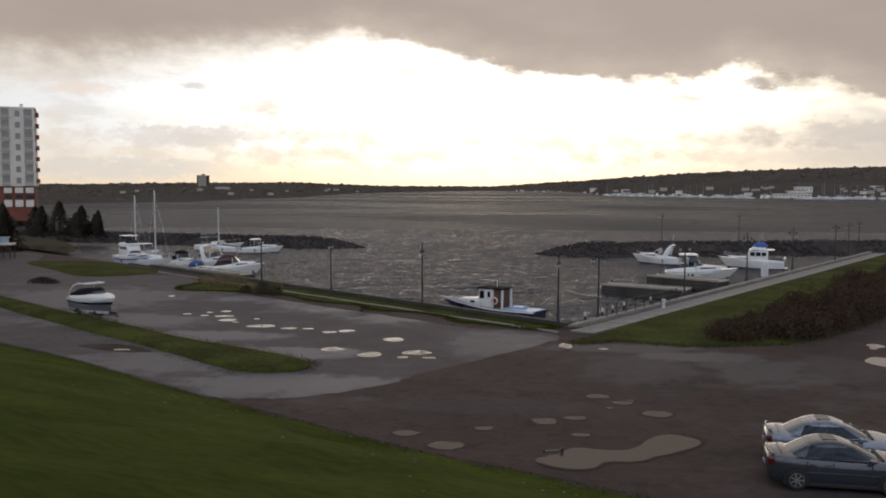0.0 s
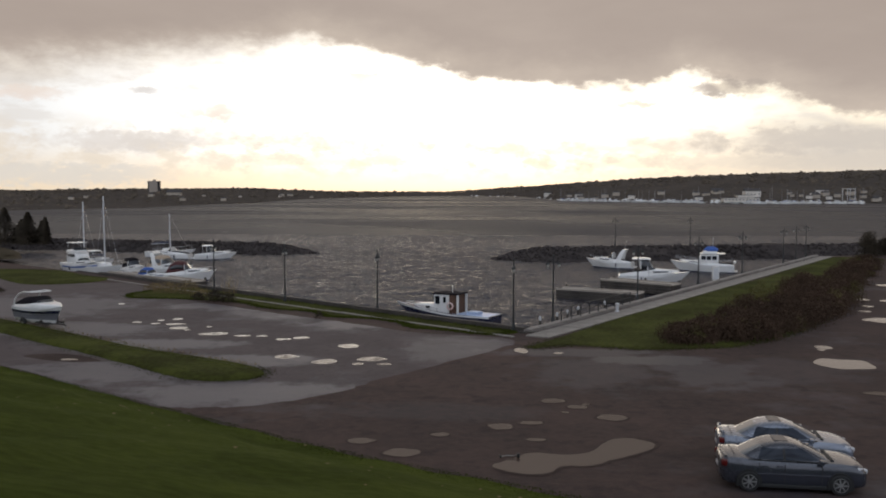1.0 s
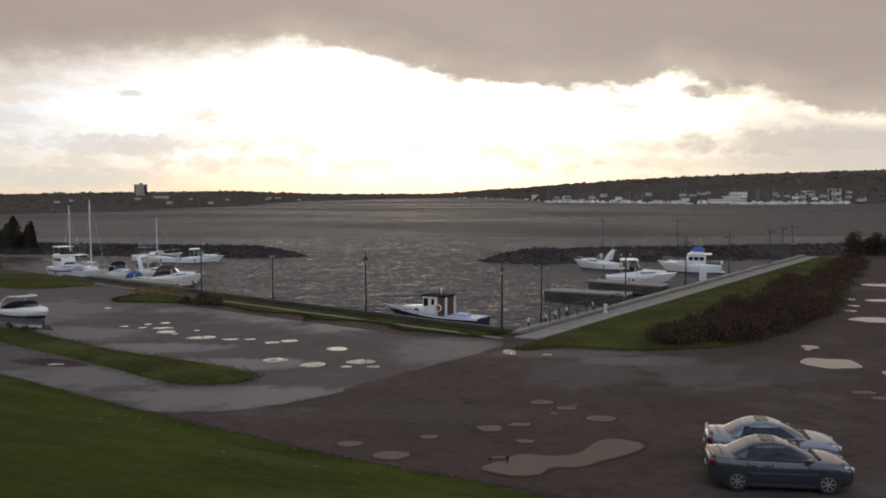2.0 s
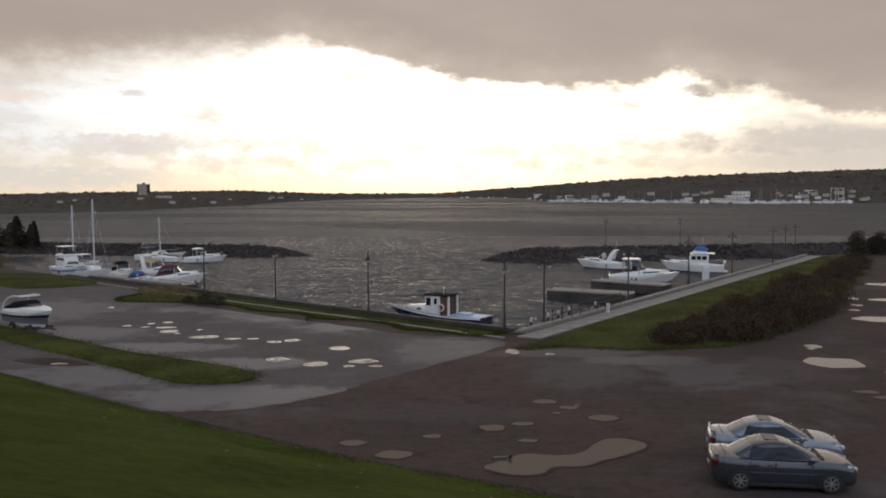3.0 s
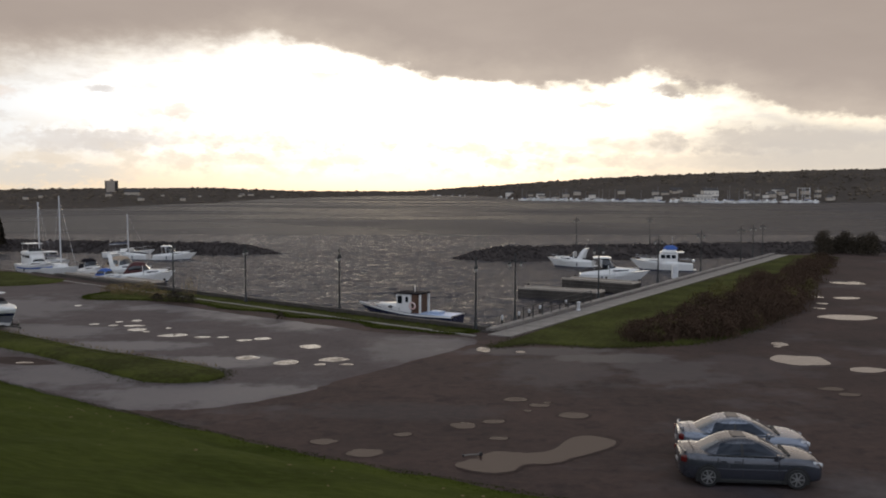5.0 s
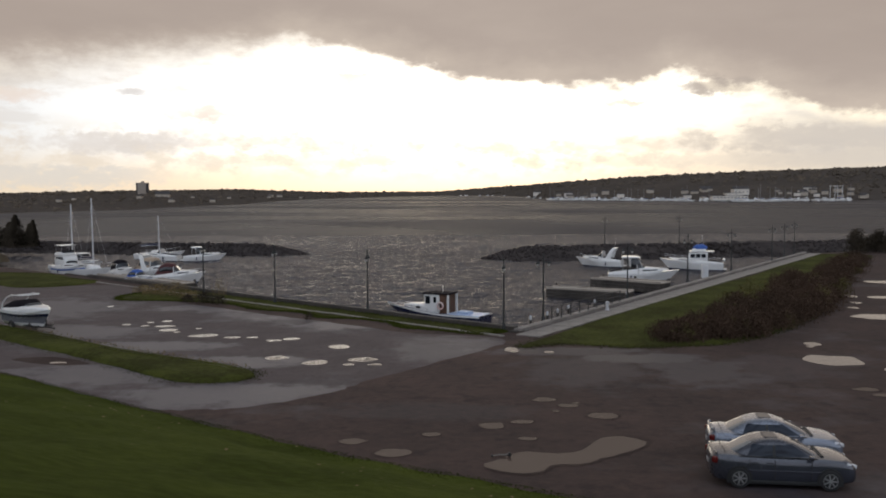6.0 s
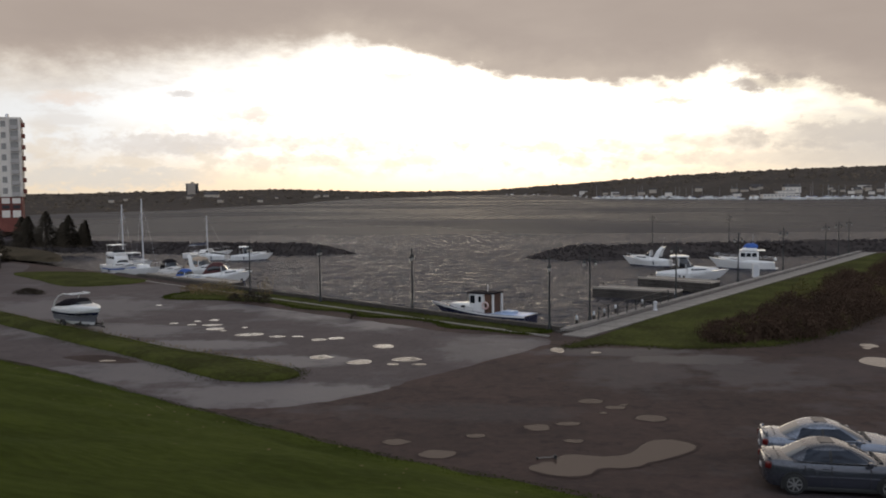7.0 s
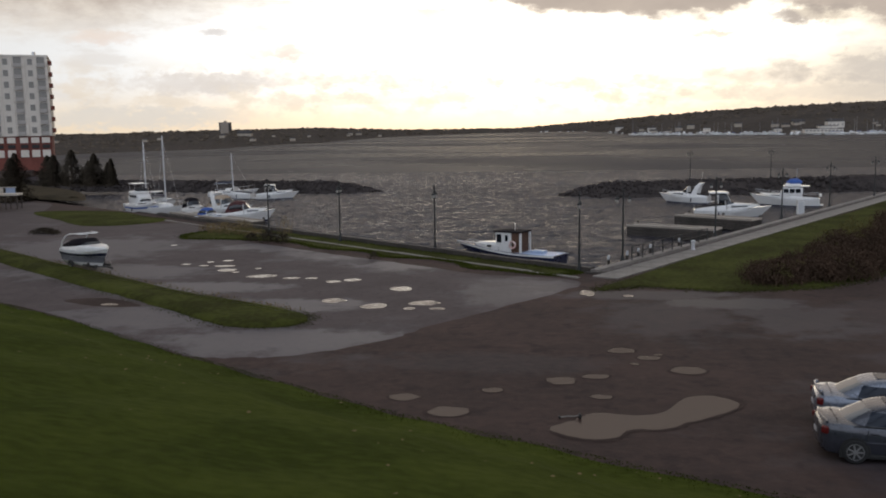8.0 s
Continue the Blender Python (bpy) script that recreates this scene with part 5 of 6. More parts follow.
    for w in (1, -1):
        part("fender", G().lathe([(.02, 0), (.1, .06), (.1, .5), (.02, .56)], 8, Matrix.Translation((-L * .12, w * (B * .5 + .1), F * .3))), M_NAVY, t)
    part("flagstaff", G().tube([(-L * .48, 0, F), (-L * .52, 0, F + .9)], .014, 5), M_CHROME, t)
    return t


def at(x, y, heading, z=SEA, s=1.0):
    return Matrix.Translation((x, y, z)) @ Matrix.Rotation(radians(heading), 4, "Z") @ Matrix.Diagonal((s, s, s, 1))


# right moorings
cruiser(at(20.5, 123.6, 157, s=.92) @ Matrix.Diagonal((.80, 1, 1, 1)), 7.4, 2.7, .95, "white express cruiser with a raked arch and dark cockpit", arch=True)
cruiser(at(21.2, 103.6, 352, s=.90) @ Matrix.Diagonal((.87, 1, 1, 1)), 8.6, 3.0, 1.0, "white cruiser with a tall windscreen and hard top", top="hard", house=.5)
tr = cruiser(at(31.9, 117.8, 164, s=.84) @ Matrix.Diagonal((.82, 1, 1, 1)), 9.8, 3.2, 1.2, "white trawler yacht with a bright blue flybridge canvas", house=.3)
part("saloon", deckhouse([(1.7, 1.12, 1.2, 2.1), (1.25, 1.28, 1.2, 2.95), (-1.9, 1.32, 1.2, 2.95), (-2.05, 1.30, 1.2, 2.9)], power=.25), M_GEL, tr, smooth=True)
for w in (1, -1):
    for x in (-1.3, -.3, .7):
        part("saloon_window", G().box((x, w * 1.27, 2.35), (.85, .10, .6), .03), M_TINT, tr)
part("aft_window", G().box((-2.04, 0, 2.3), (.1, 1.7, .7), .03), M_TINT, tr)
part("boat_deck", G().box((-.9, 0, 3.0), (4.6, 2.75, .1), .04), M_GEL, tr)
part("flybridge", deckhouse([(.9, .9, 3.0, 3.3), (.3, 1.1, 3.0, 3.6), (-1.7, 1.15, 3.0, 3.5)], power=.3), M_GEL, tr, smooth=True)
part("flybridge_cover", deckhouse([(.7, .85, 3.45, 3.62), (.1, 1.12, 3.4, 4.05), (-1.2, 1.18, 3.4, 4.1), (-1.9, 1.08, 3.4, 3.7)], power=.55), M_BLUEC, tr, "bright blue canvas cover", True)
part("mast", G().tube([(-.9, 0, 3.0), (-1.0, 0, 5.6)], .04, 6), M_GEL2, tr)
part("aft_rail", rail_g(9.8, 3.2, 1.2, .02, 5, .75), M_CHROME, tr)
part("dinghy", G().lathe([(.02, -1.0), (.22, -.85), (.26, 0), (.22, .85), (.02, 1.0)], 10, Matrix.Translation((-5.0, 0, 1.7)) @ Matrix.Rotation(radians(90), 4, "X")), M_GEL, tr, "small white tender on the stern", True)
# left moorings
cruiser(at(-50.0, 114.2, 318, s=.78), 8.4, 3.2, 1.2, "white flybridge cruiser with blue side panels", stripe=M_BLUEC, fly=True)
cruiser(at(-51.5, 122.5, 330, s=.8), 6.4, 2.5, 1.0, "white cabin boat lying behind the flybridge cruiser", top="hard")
cruiser(at(-40.6, 107.4, 316, s=.9) @ Matrix.Diagonal((.75, .9, 1.05, 1)), 6.2, 2.5, 1.0, "white cuddy boat with a dark canvas cover", canopy=M_BLACKC)
cruiser(at(-36.9, 108.6, 340, s=.95) @ Matrix.Diagonal((.75, 1, 1, 1)), 7.6, 2.8, 1.05, "white cruiser with tan canvas and a raked arch", canopy=M_TAN, arch=True)
cruiser(at(-32.6, 102.4, 10, s=.92) @ Matrix.Diagonal((.70, 1, 1, 1)), 7.6, 2.7, 1.0, "long-bowed white cruiser with a maroon canvas top", canopy=M_MAROON)
cruiser(at(-45.6, 137, 172, s=.86), 6.6, 2.4, .9, "low white open motor boat by the breakwater")
cruiser(at(-39.2, 136, 12, s=.86), 6.2, 2.3, .9, "small white cuddy boat by the breakwater", top="hard")
cruiser(at(-36.6, 102.2, 335, s=.8), 4.6, 2.0, .8, "small pale blue boat with a blue canvas", canopy=M_BLUEC, hullm=M_LBLUE)


def sailboat(m, L, B, F, H, label):
    t = thing("sailing_yacht", m, label, "yacht", "moored boats")
    part("hull", hull_g(L, B, F, .6), M_GEL, t, smooth=True)
    part("coachroof", cabin_g(-L * .1, L * .28, B * .62, B * .36, F * .98, F + .5, .1, .5, .85), M_GEL, t, smooth=True)
    part("mast", G().tube([(L * .08, 0, F * .5), (L * .065, 0, H)], [.10, .075], 8), M_GEL2, t, "pale aluminium mast")
    part("boom", G().tube([(L * .07, 0, F + 1.3), (-L * .38, 0, F + 1.2)], .06, 8), M_CHROME, t)
    part("sail_cover", G().tube([(L * .05, 0, F + 1.45), (-L * .15, 0, F + 1.42), (-L * .36, 0, F + 1.3)], [.17, .14, .08], 8), M_NAVY, t)
    for s in (1, -1):
        part("shroud", G().tube([(L * .06, s * B * .46, F), (L * .065, 0, H * .96)], .008, 4), M_CHROME, t)
    part("forestay", G().tube([(L * .5, 0, F * 1.3), (L * .065, 0, H * .98)], .008, 4), M_CHROME, t)
    part("pulpit", rail_g(L, B, F, .3, 7, .55), M_CHROME, t)
    return t


sailboat(at(-51.4, 117.5, 325), 7.0, 2.4, .9, 9.1, "white sloop with a bare mast at its berth")
sailboat(at(-46.4, 112.0, 325), 7.4, 2.5, .95, 9.9, "white sloop with a tall bare mast")
sailboat(at(-48.2, 142, 5), 6.6, 2.3, .85, 6.9, "small white sloop with a blue sail cover")

# navy workboat at the quay
tg = thing("workboat", at(-.9, 70.4, 152, SEA + .14, .84), "old navy-hulled workboat with a white wheelhouse", "boat", "moored boats")
L, B, F = 8.7, 2.9, .9
part("hull", hull_g(L, B, F, .5, sheer=.75), M_NAVY, tg, smooth=True)
part("gunwale_band", hull_g(L, B, F, lo=.86, hi=1.02, off=.02, sheer=.75), M_GEL, tg, smooth=True)
part("deck", cabin_g(-L * .485, L * .44, B * .94, B * .3, F * .9, F * 1.04, .02, .1, .97), M_LBLUE, tg)
part("foredeck", deckhouse([(L * .50, .10, F * 1.4, F * 1.72), (L * .42, .55, F * 1.2, F * 1.85), (L * .30, .90, F, F * 1.92), (L * .16, 1.02, F * .9, F * 1.95)], power=.4), M_GEL, tg, smooth=True)
part("wheelhouse", G().box((L * .10, 0, F + .92), (1.6, 1.9, 1.8), .05), M_GEL, tg, "white wheelhouse")
part("roof", G().box((L * .055, 0, F + 1.86), (2.75, 2.15, .12), .04), M_BLACKC, tg, "dark felt roof")
part("aft_shelter", G().box((-L * .035, 0, F + .90), (.72, 1.8, 1.78), .04), M_BROWN, tg, "brown wooden aft shelter")
part("shelter_post", G().box((-L * .095, .85, F + .9), (.18, .18, 1.78), .03), M_GEL, tg)
part("shelter_post", G().box((-L * .095, -.85, F + .9), (.18, .18, 1.78), .03), M_GEL, tg)
for s in (1, -1):
    part("side_window", G().box((L * .15, s * .94, F + 1.25), (.5, .06, .75), .03), M_TINT, tg)
    part("door", G().box((L * .06, s * .95, F + .95), (.42, .07, 1.5), .03), M_GEL, tg)
    part("door_window", G().box((L * .06, s * .98, F + 1.3), (.3, .05, .55), .02), M_TINT, tg)
    part("porthole", G().box((L * .27, s * .96, F + .52), (.45, .06, .22), .03), M_TINT, tg)
    buoy = G()
    buoy.loft([[((.30 + .08 * math.cos(b)) * math.cos(a), .08 * math.sin(b), (.30 + .08 * math.cos(b)) * math.sin(a)) for b in [k * math.pi / 4 for k in range(8)]] for a in [j * math.pi / 9 for j in range(19)]], cap=False)
    part("lifebuoy", buoy, M_BUOY, tg, "faded pink and white lifebuoy", True, Matrix.Translation((-L * .012, s * 1.06, F + .75)))
part("front_window", G().box((L * .193, 0, F + 1.35), (.06, 1.5, .6), .02), M_TINT, tg)
part("mast", G().tube([(L * .02, 0, F + 1.9), (L * .02, 0, F + 2.6)], .025, 6), M_GEL, tg)
part("engine_box", G().box((-L * .25, 0, F + .12), (1.2, 1.0, .3), .05), M_LBLUE, tg)
part("bow_rail", rail_g(L, B, F, .62, 5, .4), M_CHROME, tg)

# ---- sport boat on its trailer ----
SBX, SBY, SBH = -28.5, 58.4, -36
sb = thing("trailer_boat", at(SBX, SBY, SBH, .54, .77), "navy and white sport boat with a black cockpit cover", "boat")
L, B, F = 5.4, 2.35, .95
part("hull", hull_g(L, B, F, .5, sheer=.3), M_GEL, sb, smooth=True)
part("hull_stripe", hull_g(L, B, F, lo=.50, hi=.74, off=.012, sheer=.3), M_NAVY, sb, "navy blue hull stripe", True)
part("rub_rail", hull_g(L, B, F, lo=.95, hi=1.0, off=.03, sheer=.3), M_GEL2, sb)
part("lower_hull", hull_g(L, B, F, lo=.0, hi=.48, off=.008, sheer=.3), M_GREYH, sb, "lower hull with its shade put into the grey", True)
part("deck", deckhouse([(L * .60, .12, F * 1.2, F * 1.34), (L * .52, .52, F * 1.14, F * 1.46), (L * .36, .92, F * 1.0, F * 1.55), (L * .14, 1.10, F * .95, F * 1.56), (-L * .2, 1.13, F * .9, F * 1.36), (-L * .47, 1.05, F * .88, F * 1.2)], power=.42), M_GEL, sb, smooth=True)
part("cockpit_cover", deckhouse([(L * .16, .86, F * 1.4, F * 1.62), (L * .04, 1.0, F * 1.2, F * 2.02), (-L * .2, 1.04, F * 1.1, F * 1.9), (-L * .45, .95, F * 1.0, F * 1.42)], power=.5), M_BLACKC, sb, "black canvas cover", True)
part("windscreen", deckhouse([(L * .23, .66, F * 1.50, F * 1.58), (L * .18, .80, F * 1.45, F * 1.74)], power=.5), M_TINT, sb, smooth=True)
part("wake_tower", G().tube([(-L * .44, -B * .46, F * 1.05), (-L * .40, -B * .45, F + .62), (-L * .30, -B * .42, F + 1.10), (-L * .16, -B * .39, F + 1.34), (L * .06, -B * .37, F + 1.36), (L * .09, -B * .30, F + 1.36), (L * .09, B * .30, F + 1.36), (L * .06, B * .37, F + 1.36),
                              (-L * .16, B * .39, F + 1.34), (-L * .30, B * .42, F + 1.10), (-L * .40, B * .45, F + .62), (-L * .44, B * .46, F * 1.05)], .06, 8), M_GEL, sb, smooth=True)
part("tower_bar", G().tube([(-L * .22, -B * .40, F + 1.25), (-L * .22, B * .40, F + 1.25)], .05, 8), M_GEL, sb)
part("stern_drive", G().box((-L * .52, 0, .1), (.5, .4, .8), .08), M_BLACK, sb)
part("bow_ring", G().tube([(L * .60, -.1, F * 1.1), (L * .64, 0, F * 1.08), (L * .60, .1, F * 1.1)], .02, 6), M_CHROME, sb)
tl = thing("boat_trailer", at(SBX, SBY, SBH, 0, .77), "dark steel boat trailer standing on the lot", "trailer")
for s in (1, -1):
    part("side_rail", G().box((0, s * .62, .46), (5.4, .1, .14), .02), M_BLACK, tl)
    part("bunk", G().box((-.4, s * .5, .58), (3.4, .16, .24), .03), M_QUAY, tl)
    w = part("wheel", G().lathe([(.1, -.1), (.31, -.1), (.33, -.05), (.33, .05), (.31, .1), (.1, .1)], 18, Matrix.Translation((-.9, s * 1.0, .33)) @ Matrix.Rotation(radians(90), 4, "X")), M_RUB, tl, smooth=True)
    part("rim", G().lathe([(.19, -.11), (.19, .11), (.05, .12)], 14, Matrix.Translation((-.9, s * 1.0, .33)) @ Matrix.Rotation(radians(90), 4, "X")), M_CHROME, w)
    part("fender", G().tube([(-1.35, s * 1.0, .4), (-1.2, s * 1.0, .68), (-.9, s * 1.0, .76), (-.6, s * 1.0, .68), (-.45, s * 1.0, .4)], .09, 6), M_BLACK, tl)
part("crossbar", G().box((-.9, 0, .4), (.1, 2.0, .1), .02), M_BLACK, tl)
part("crossbar", G().box((2.0, 0, .46), (.1, 1.3, .1), .02), M_BLACK, tl)
part("tongue", G().tube([(2.4, -.5, .46), (3.4, 0, .46), (4.2, 0, .42)], .06, 6), M_BLACK, tl)
part("jack", G().tube([(3.7, .12, .02), (3.7, .12, .9)], .04, 6), M_CHROME, tl)
part("winch_post", G().tube([(2.9, 0, .46), (2.95, 0, 1.45)], .05, 6), M_BLACK, tl)

# ---- the two parked saloons ----


def car(m, paint, label, spoiler=.0, sunroof=True, wheelm=M_ALLOY):
    t = thing("car", m, label, "car", "parked cars")
    ST = [(-2.12, .36, .36, .74), (-2.10, .52, .29, .86), (-2.02, .70, .23, .96), (-1.88, .80, .2, 1.0), (-1.6, .86, .18, 1.02), (-1.2, .865, .17, .99), (-.6, .868, .16, .95), (0, .868, .16, .935), (.6, .867, .16, .935),
          (1.0, .865, .17, .95), (1.3, .86, .18, .945), (1.6, .85, .19, .92), (1.82, .825, .20, .875), (1.98, .77, .22, .82), (2.08, .68, .25, .74), (2.13, .52, .30, .64)]
    rings = []
    for x, w, z0, z1 in ST:
        h = z1 - z0
        half = [(w * .55, z0), (w * .9, z0 + .02), (w * .985, z0 + h * .2), (w, z0 + h * .45), (w * .99, z0 + h * .68), (w * .955, z0 + h * .86), (w * .88, z0 + h * .965), (w * .6, z1 + .012), (0, z1 + .03)]
        rings.append([(x, -y, z) for y, z in half] + [(x, y, z) for y, z in half[::-1][1:]])
    part("body", G().loft(rings), paint, t, smooth=True)
    part("sill", G().box((0, 0, .19), (2.1, 1.70, .12), .03), M_BLACK, t)

    def gh(rows):
        rr = []
        for z, xa, xb, hw in rows:
            n = []
            for k in range(28):
                a = 2 * math.pi * k / 28
                c, s = math.cos(a), math.sin(a)
                c, s = math.copysign(abs(c) ** .62, c), math.copysign(abs(s) ** .5, s)
                wx = (xa + xb) / 2 + (xb - xa) / 2 * c
                taper = 1 - .10 * max(0, c) ** 3 - .12 * max(0, -c) ** 3
                n.append((wx, hw * s * taper, z))
            rr.append(n)
        return rr
    R0 = [(.92, -1.68, 1.16, .765), (1.05, -1.48, .92, .735), (1.2, -1.20, .62, .685), (1.33, -.92, .33, .625)]
    R1 = [(1.315, -.97, .36, .632), (1.36, -.84, .23, .60), (1.40, -.68, .10, .54), (1.425, -.52, -.02, .45), (1.44, -.38, -.12, .32), (1.446, -.3, -.18, .15)]
    part("cabin_shell", G().loft(gh(R0)), paint, t, smooth=True)

    def on_cabin(a, z, lift_=.006):
        """Point on the cabin shell at plan angle a and height z, a little proud of it."""
        xa, xb, hw = (float(np.interp(z, [r[0] for r in R0], [r[k] for r in R0])) for k in (1, 2, 3))
        c, q = math.cos(a), math.sin(a)
        c, q = math.copysign(abs(c) ** .62, c), math.copysign(abs(q) ** .5, q)
        taper = 1 - .10 * max(0, c) ** 3 - .12 * max(0, -c) ** 3
        n = Vector((math.cos(a) * .8, math.sin(a), .5)).normalized() * lift_
        return ((xa + xb) / 2 + (xb - xa) / 2 * c + n.x, hw * q * taper + n.y, z + n.z)

    def angle_at(x, z):
        xa, xb = (float(np.interp(z, [r[0] for r in R0], [r[k] for r in R0])) for k in (1, 2))
        c = max(-1, min(1, (x - (xa + xb) / 2) / ((xb - xa) / 2)))
        return math.acos(math.copysign(abs(c) ** (1 / .62), c))

    def pane_g(lo, hi, z0, z1, s=1, nu=9, nz=6):
        """Curved pane between two limits, each an angle for a height."""
        g = G()
        rows = []
        for j in range(nz + 1):
            z = z0 + (z1 - z0) * j / nz
            rows.append([on_cabin(s * (lo(z) + (hi(z) - lo(z)) * i / nu), z) for i in range(nu + 1)])
        return g.loft(rows, closed=False, cap=False)
    part("windscreen", pane_g(lambda z: -.68, lambda z: .68, .95, 1.315, 1, 14), M_SCREEN, t, "windscreen coloured pale for the sky it reflects", True)
    part("rear_screen", pane_g(lambda z: math.pi - .62, lambda z: math.pi + .62, 1.0, 1.315, 1, 14), M_SCREEN, t, "rear window coloured pale for the sky it reflects", True)
    roof = part("roof", G().loft(gh(R1)), paint, t, smooth=True)
    if sunroof:
        part("sunroof", G().box((-.30, 0, 1.444), (.40, .62, .012), .004), M_CARGL, roof)
    for s in (1, -1):
        part("front_side_window", pane_g(lambda z: .90 + .1 * (z - .95), lambda z: angle_at(-.25, z), .965, 1.295, s), M_CARGL, t, "dark side window", True)
        part("rear_side_window", pane_g(lambda z: angle_at(-.33, z), lambda z: max(angle_at(-.33, z) + .02, min(angle_at(-1.06 + .5 * (z - .965), z), math.pi - .78 - .5 * max(0, z - 1.2))), .965, 1.285, s), M_CARGL, t, "dark side window", True)
        part("middle_pillar", pane_g(lambda z: angle_at(-.25, z), lambda z: angle_at(-.33, z), .965, 1.29, s, 2), M_BLACK, t)
        part("belt_trim", G().box((-.2, s * .775, .945), (2.3, .03, .03), .008), M_BLACK, t)
        part("side_moulding", G().box((-.02, s * .872, .55), (2.1, .02, .055), .008), paint, t)
        for x in (-.28, .78, -1.02):
            part("door_gap", G().box((x, s * .866, .60), (.014, .012, .58)), M_BLACK, t)
        for x in (-.12, -.88):
            part("door_handle", G().box((x - .32 if x > -.5 else x + .02, s * .868, .80), (.19, .035, .035), .01), paint, t)
        mir = part("door_mirror", G().box((.74, s * .92, .99), (.13, .2, .14), .04), paint, t)
        for x in (-1.31, 1.31):
            # no hollow is cut: a black plate gives the wheel well's shade
            arch = G()
            arch.add([(x + .375 * math.cos(a), s * .8735, .31 + .375 * math.sin(a)) for a in [math.pi * k / 16 for k in range(17)]] + [(x - .375, s * .8735, .16), (x + .375, s * .8735, .16)]
                     + [(x + .375 * math.cos(a), s * .80, .31 + .375 * math.sin(a)) for a in [math.pi * k / 16 for k in range(17)]] + [(x - .375, s * .80, .16), (x + .375, s * .80, .16)],
                     [tuple(range(19)), tuple(range(19, 38))[::-1]] + [(k, (k + 1) % 19, 19 + (k + 1) % 19, 19 + k) for k in range(19)])
            part("wheel_arch", arch, M_BLACK, t)
            rot = Matrix.Translation((x, s * .80, .31)) @ Matrix.Rotation(-s * radians(90), 4, "X")
            w = part("wheel", G().lathe([(.20, -.1), (.28, -.1), (.308, -.07), (.312, 0), (.308, .07), (.285, .095), (.205, .10)], 28, rot), M_RUB, t, "black tyre", True)
            rim = G().lathe([(.20, -.05), (.215, .102), (.20, .104), (.185, .07), (.06, .085), (.055, .105), (.01, .108)], 24, rot)
            for k in range(7):
                rim.box((.115, 0, .088), (.15, .045, .03), .008, rot @ Matrix.Rotation(2 * math.pi * k / 7, 4, "Z"))
            part("rim", rim, wheelm, w)
        part("headlamp", G().box((0, 0, 0), (.42, .22, .17), .06, Matrix.Translation((1.92, s * .61, .72)) @ Matrix.Rotation(-s * radians(32), 4, "Z") @ Matrix.Rotation(radians(14), 4, "Y")), M_LENS, t, "clear headlamp")
        part("tail_lamp", G().box((0, 0, 0), (.20, .22, .20), .05, Matrix.Translation((-1.97, s * .63, .80)) @ Matrix.Rotation(s * radians(38), 4, "Z")), M_TAIL, t, "red tail lamp")
        part("fog_lamp", G().box((2.04, s * .55, .36), (.12, .16, .1), .03), M_LENS, t)
    part("grille", G().box((2.12, 0, .56), (.06, .62, .09), .02), M_BLACK, t)
    part("lower_intake", G().box((2.11, 0, .37), (.07, .74, .12), .02), M_BLACK, t)
    part("front_plate", G().box((2.155, 0, .46), (.02, .32, .11), .005), M_GEL2, t)
    part("rear_plate", G().box((-2.125, 0, .62), (.02, .32, .11), .005), M_GEL2, t)
    part("boot_lip", G().tube([(-1.96, -.62, .985 + spoiler), (-2.03, -.3, 1.015 + spoiler), (-2.05, 0, 1.02 + spoiler), (-2.03, .3, 1.015 + spoiler), (-1.96, .62, .985 + spoiler)], .035, 8), paint, t, smooth=True)
    if spoiler:
        for s in (1, -1):
            part("spoiler_foot", G().box((-1.98, s * .5, 1.02 + spoiler / 2), (.12, .06, spoiler + .03), .01), paint, t)
    part("cowl", G().box((1.13, 0, .972), (.10, 1.16, .02), .008), M_BLACK, t)
    part("wiper", G().tube([(1.10, -.5, .965), (.98, .1, 1.03)], .012, 5), M_BLACK, t)
    part("bonnet_gap", G().box((1.02, 0, .962), (.012, 1.25, .012)), M_BLACK, t)
    part("boot_gap", G().box((-1.70, 0, 1.045), (.012, 1.2, .012)), M_BLACK, t)
    part("aerial", G().tube([(-1.0, .0, 1.38), (-1.25, .0, 1.62)], .006, 5), M_BLACK, t)
    return t


car(Matrix.Translation((9.97, 27.2, .012)) @ Matrix.Rotation(radians(-7), 4, "Z"), M_CARG, "slate grey four-door saloon parked on the wet lot")
car(Matrix.Translation((10.6, 29.55, .012)) @ Matrix.Rotation(radians(-9), 4, "Z"), M_CARS, "pale silver-blue saloon parked beside the grey one", spoiler=.06)

# ---- far marina: small craft and masts ----
fs = thing("small_boat", put(.2, 960, SEA), "small white boat in the far marina", "boat", "boats in the far marina")
part("hull", hull_g(8, 2.8, 1.3), M_GEL, fs)
part("cabin", cabin_g(-1.6, 2.0, 2.2, 1.5, 1.2, 2.8, .2, .8), M_GEL, fs)
part("window_band", cabin_g(-1.3, 1.75, 2.24, 1.5, 1.9, 2.35, .1, .3, .97), M_TINT, fs)
fy = thing("small_yacht", put(.24, 930, SEA), "small yacht with a bare mast in the far marina", "yacht", "boats in the far marina")
part("hull", hull_g(9, 2.8, 1.2), M_GEL, fy)
part("cabin", cabin_g(-1.0, 2.4, 1.8, 1.0, 1.1, 1.8, .1, .5), M_GEL, fy)
part("mast", G().tube([(.6, 0, .8), (.6, 0, 12.5)], [.15, .10], 5), M_MAST, fy)
part("boom", G().tube([(.6, 0, 2.4), (-3.6, 0, 2.4)], .12, 5), M_BLUEC, fy)
rg = random.Random(13)
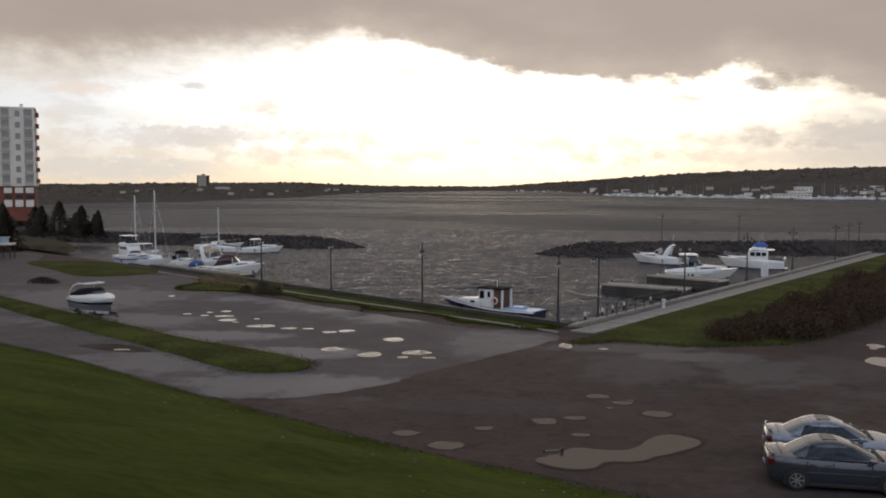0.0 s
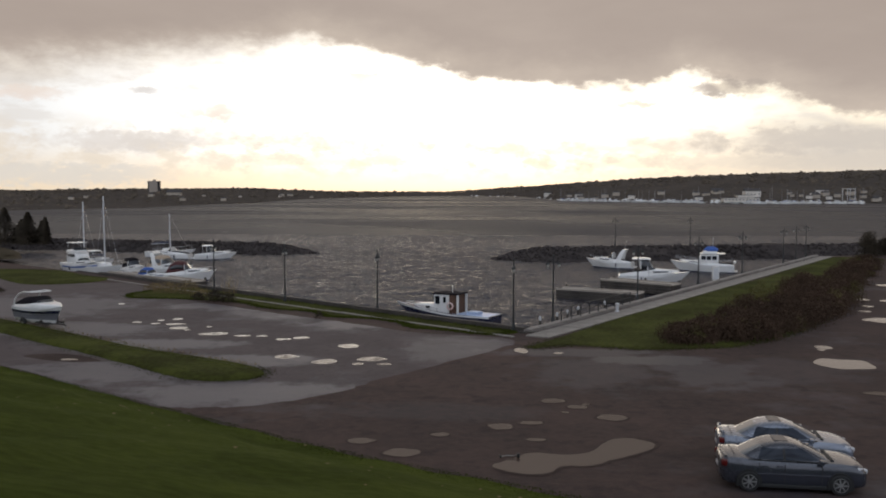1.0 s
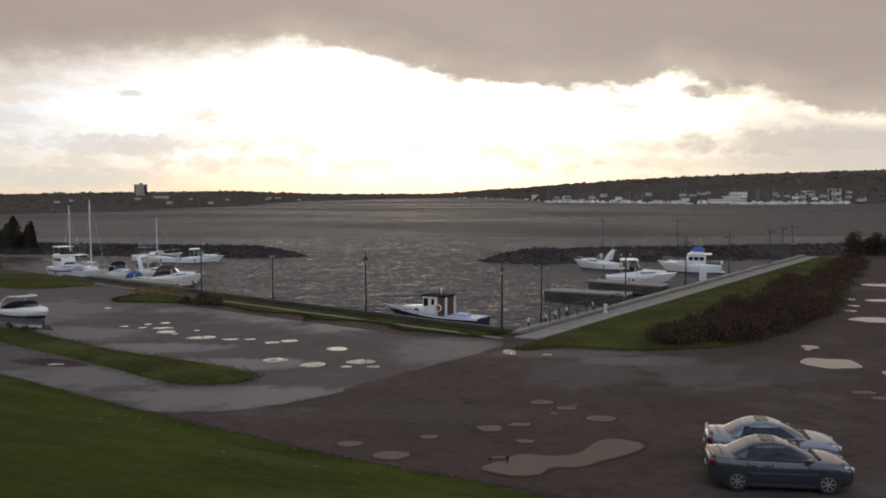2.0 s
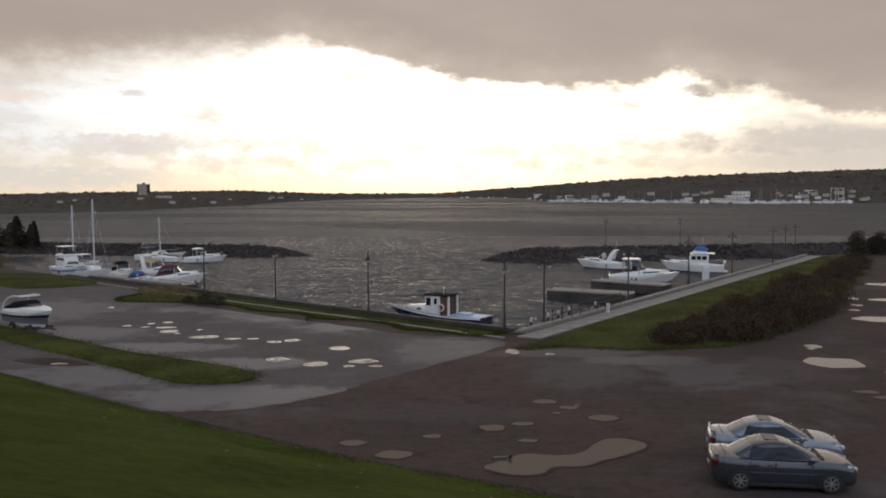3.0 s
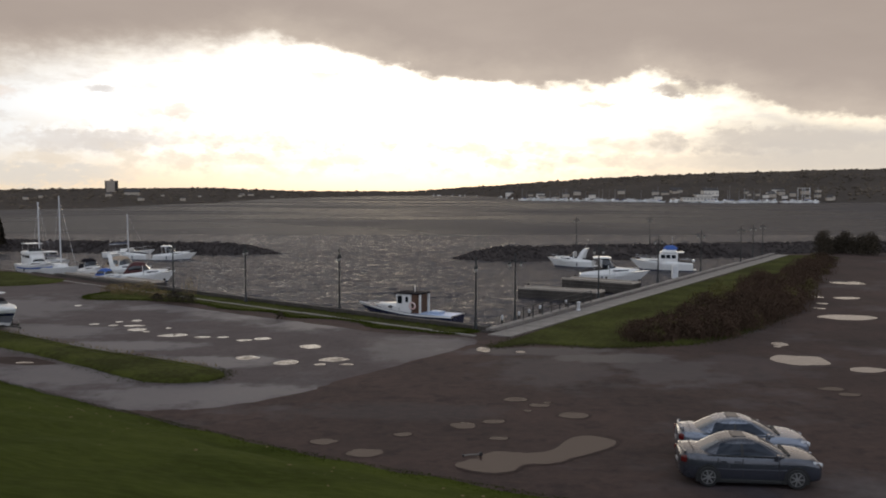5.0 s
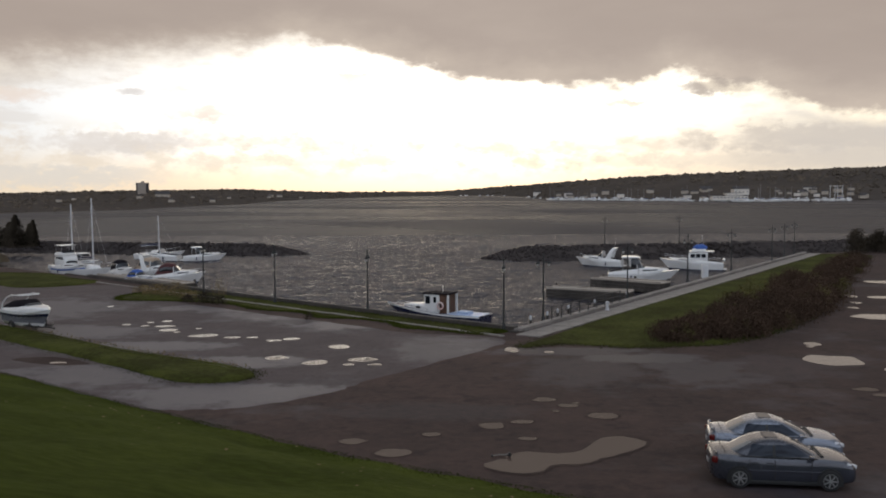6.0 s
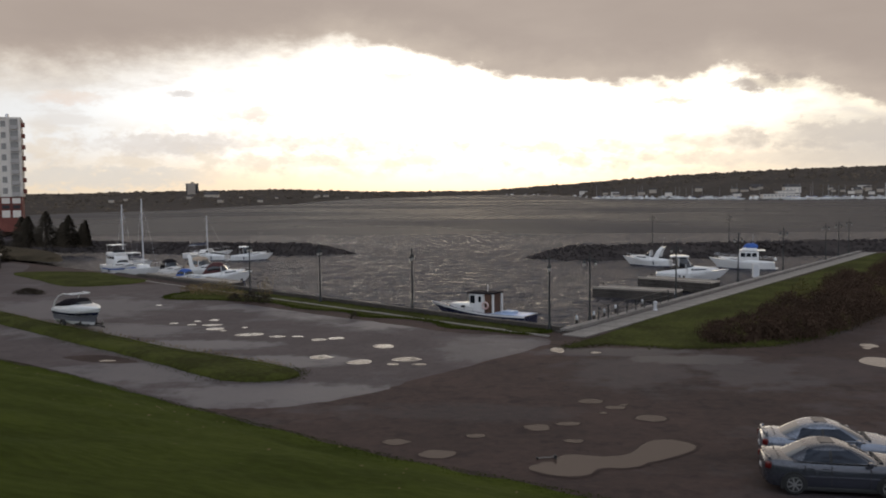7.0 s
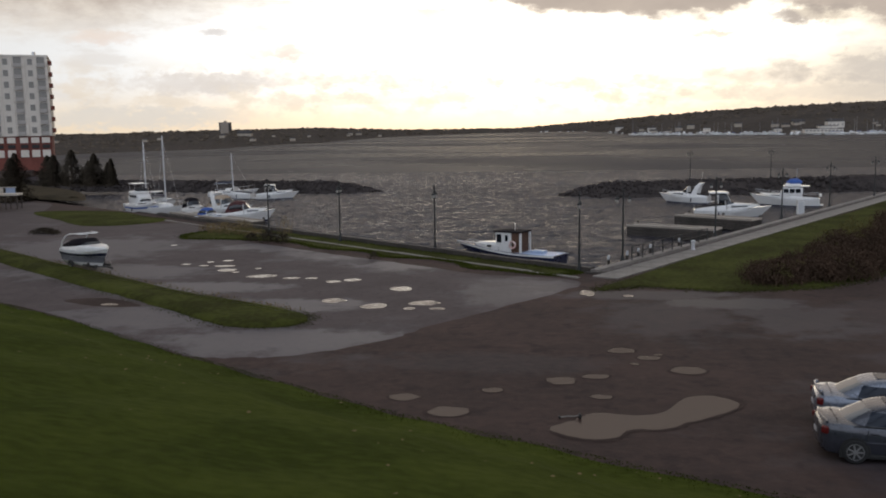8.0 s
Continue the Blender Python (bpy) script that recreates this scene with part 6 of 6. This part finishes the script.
for i in range(128):
    u = rg.uniform(.105, .455) if i < 116 else rg.uniform(-.01, .10)
    d0 = float(np.interp(u, SH_U, SH_D))
    d = d0 * rg.uniform(.95, .992)
    s = rg.uniform(.8, 1.35) * (1 if i < 116 else .8)
    src = fy if (rg.random() < (.25 + 1.2 * max(0, u - .25))) else fs
    copy_thing(src, put(u, d, SEA + rg.uniform(-.1, .1), rg.uniform(0, 360))).scale = (s, s, s)
# travel lift frames at the yard
lf = thing("boat_hoist", put(.425, 885, 0, 10), "tall steel boat hoist at the far yard", "hoist", "boat hoists")
for x in (-4, 4):
    for y in (-4, 4):
        part("leg", G().box((x, y, 6), (.5, .5, 14), .05), M_CHROME, lf)
    part("beam", G().box((x, 0, 13), (.6, 9, .7), .05), M_CHROME, lf)
part("cross_beam", G().box((0, 4, 13), (9, .6, .7), .05), M_CHROME, lf)

# bent scrap of metal lying in the big puddle
sc = thing("metal_scrap", Matrix.Translation((1.5, 29.7, .02)) @ Matrix.Rotation(radians(8), 4, "Z") @ Matrix.Diagonal((.5, .5, .5, 1)), "short bent piece of metal scrap lying in a puddle", "debris")
part("bar", G().tube([(-.55, 0, .07), (-.1, .02, .11), (.35, 0, .10), (.55, .02, .16)], .045, 8), M_CONC, sc, smooth=True)
part("end_block", G().box((.62, 0, .13), (.16, .3, .26), .04), M_BLACK, sc)
part("end_block", G().box((-.6, 0, .08), (.12, .22, .16), .03), M_BLACK, sc)
# fallen leaves on the lawn
rg = random.Random(88)
v, f = [], []
for i in range(70):
    x = rg.uniform(-26, 8)
    y = float(np.interp(x, EDGE_X, EDGE_Y)) - rg.uniform(.6, 13)
    z, a, k = lawn_z(x, y) + .05, rg.uniform(0, 6.28), rg.uniform(.03, .07)
    o = len(v)
    v += [(x + k * math.cos(a + j * 1.57), y + k * math.sin(a + j * 1.57), z + rg.uniform(0, .03)) for j in range(4)]
    f.append((o, o + 1, o + 2, o + 3))
me = bpy.data.meshes.new("fallen_leaves")
me.from_pydata(v, [], f)
me.materials.append(M_DRY)
tagged(new("fallen_leaves", me), "scattered pale fallen leaves on the lawn", "leaves", kind="stuff")
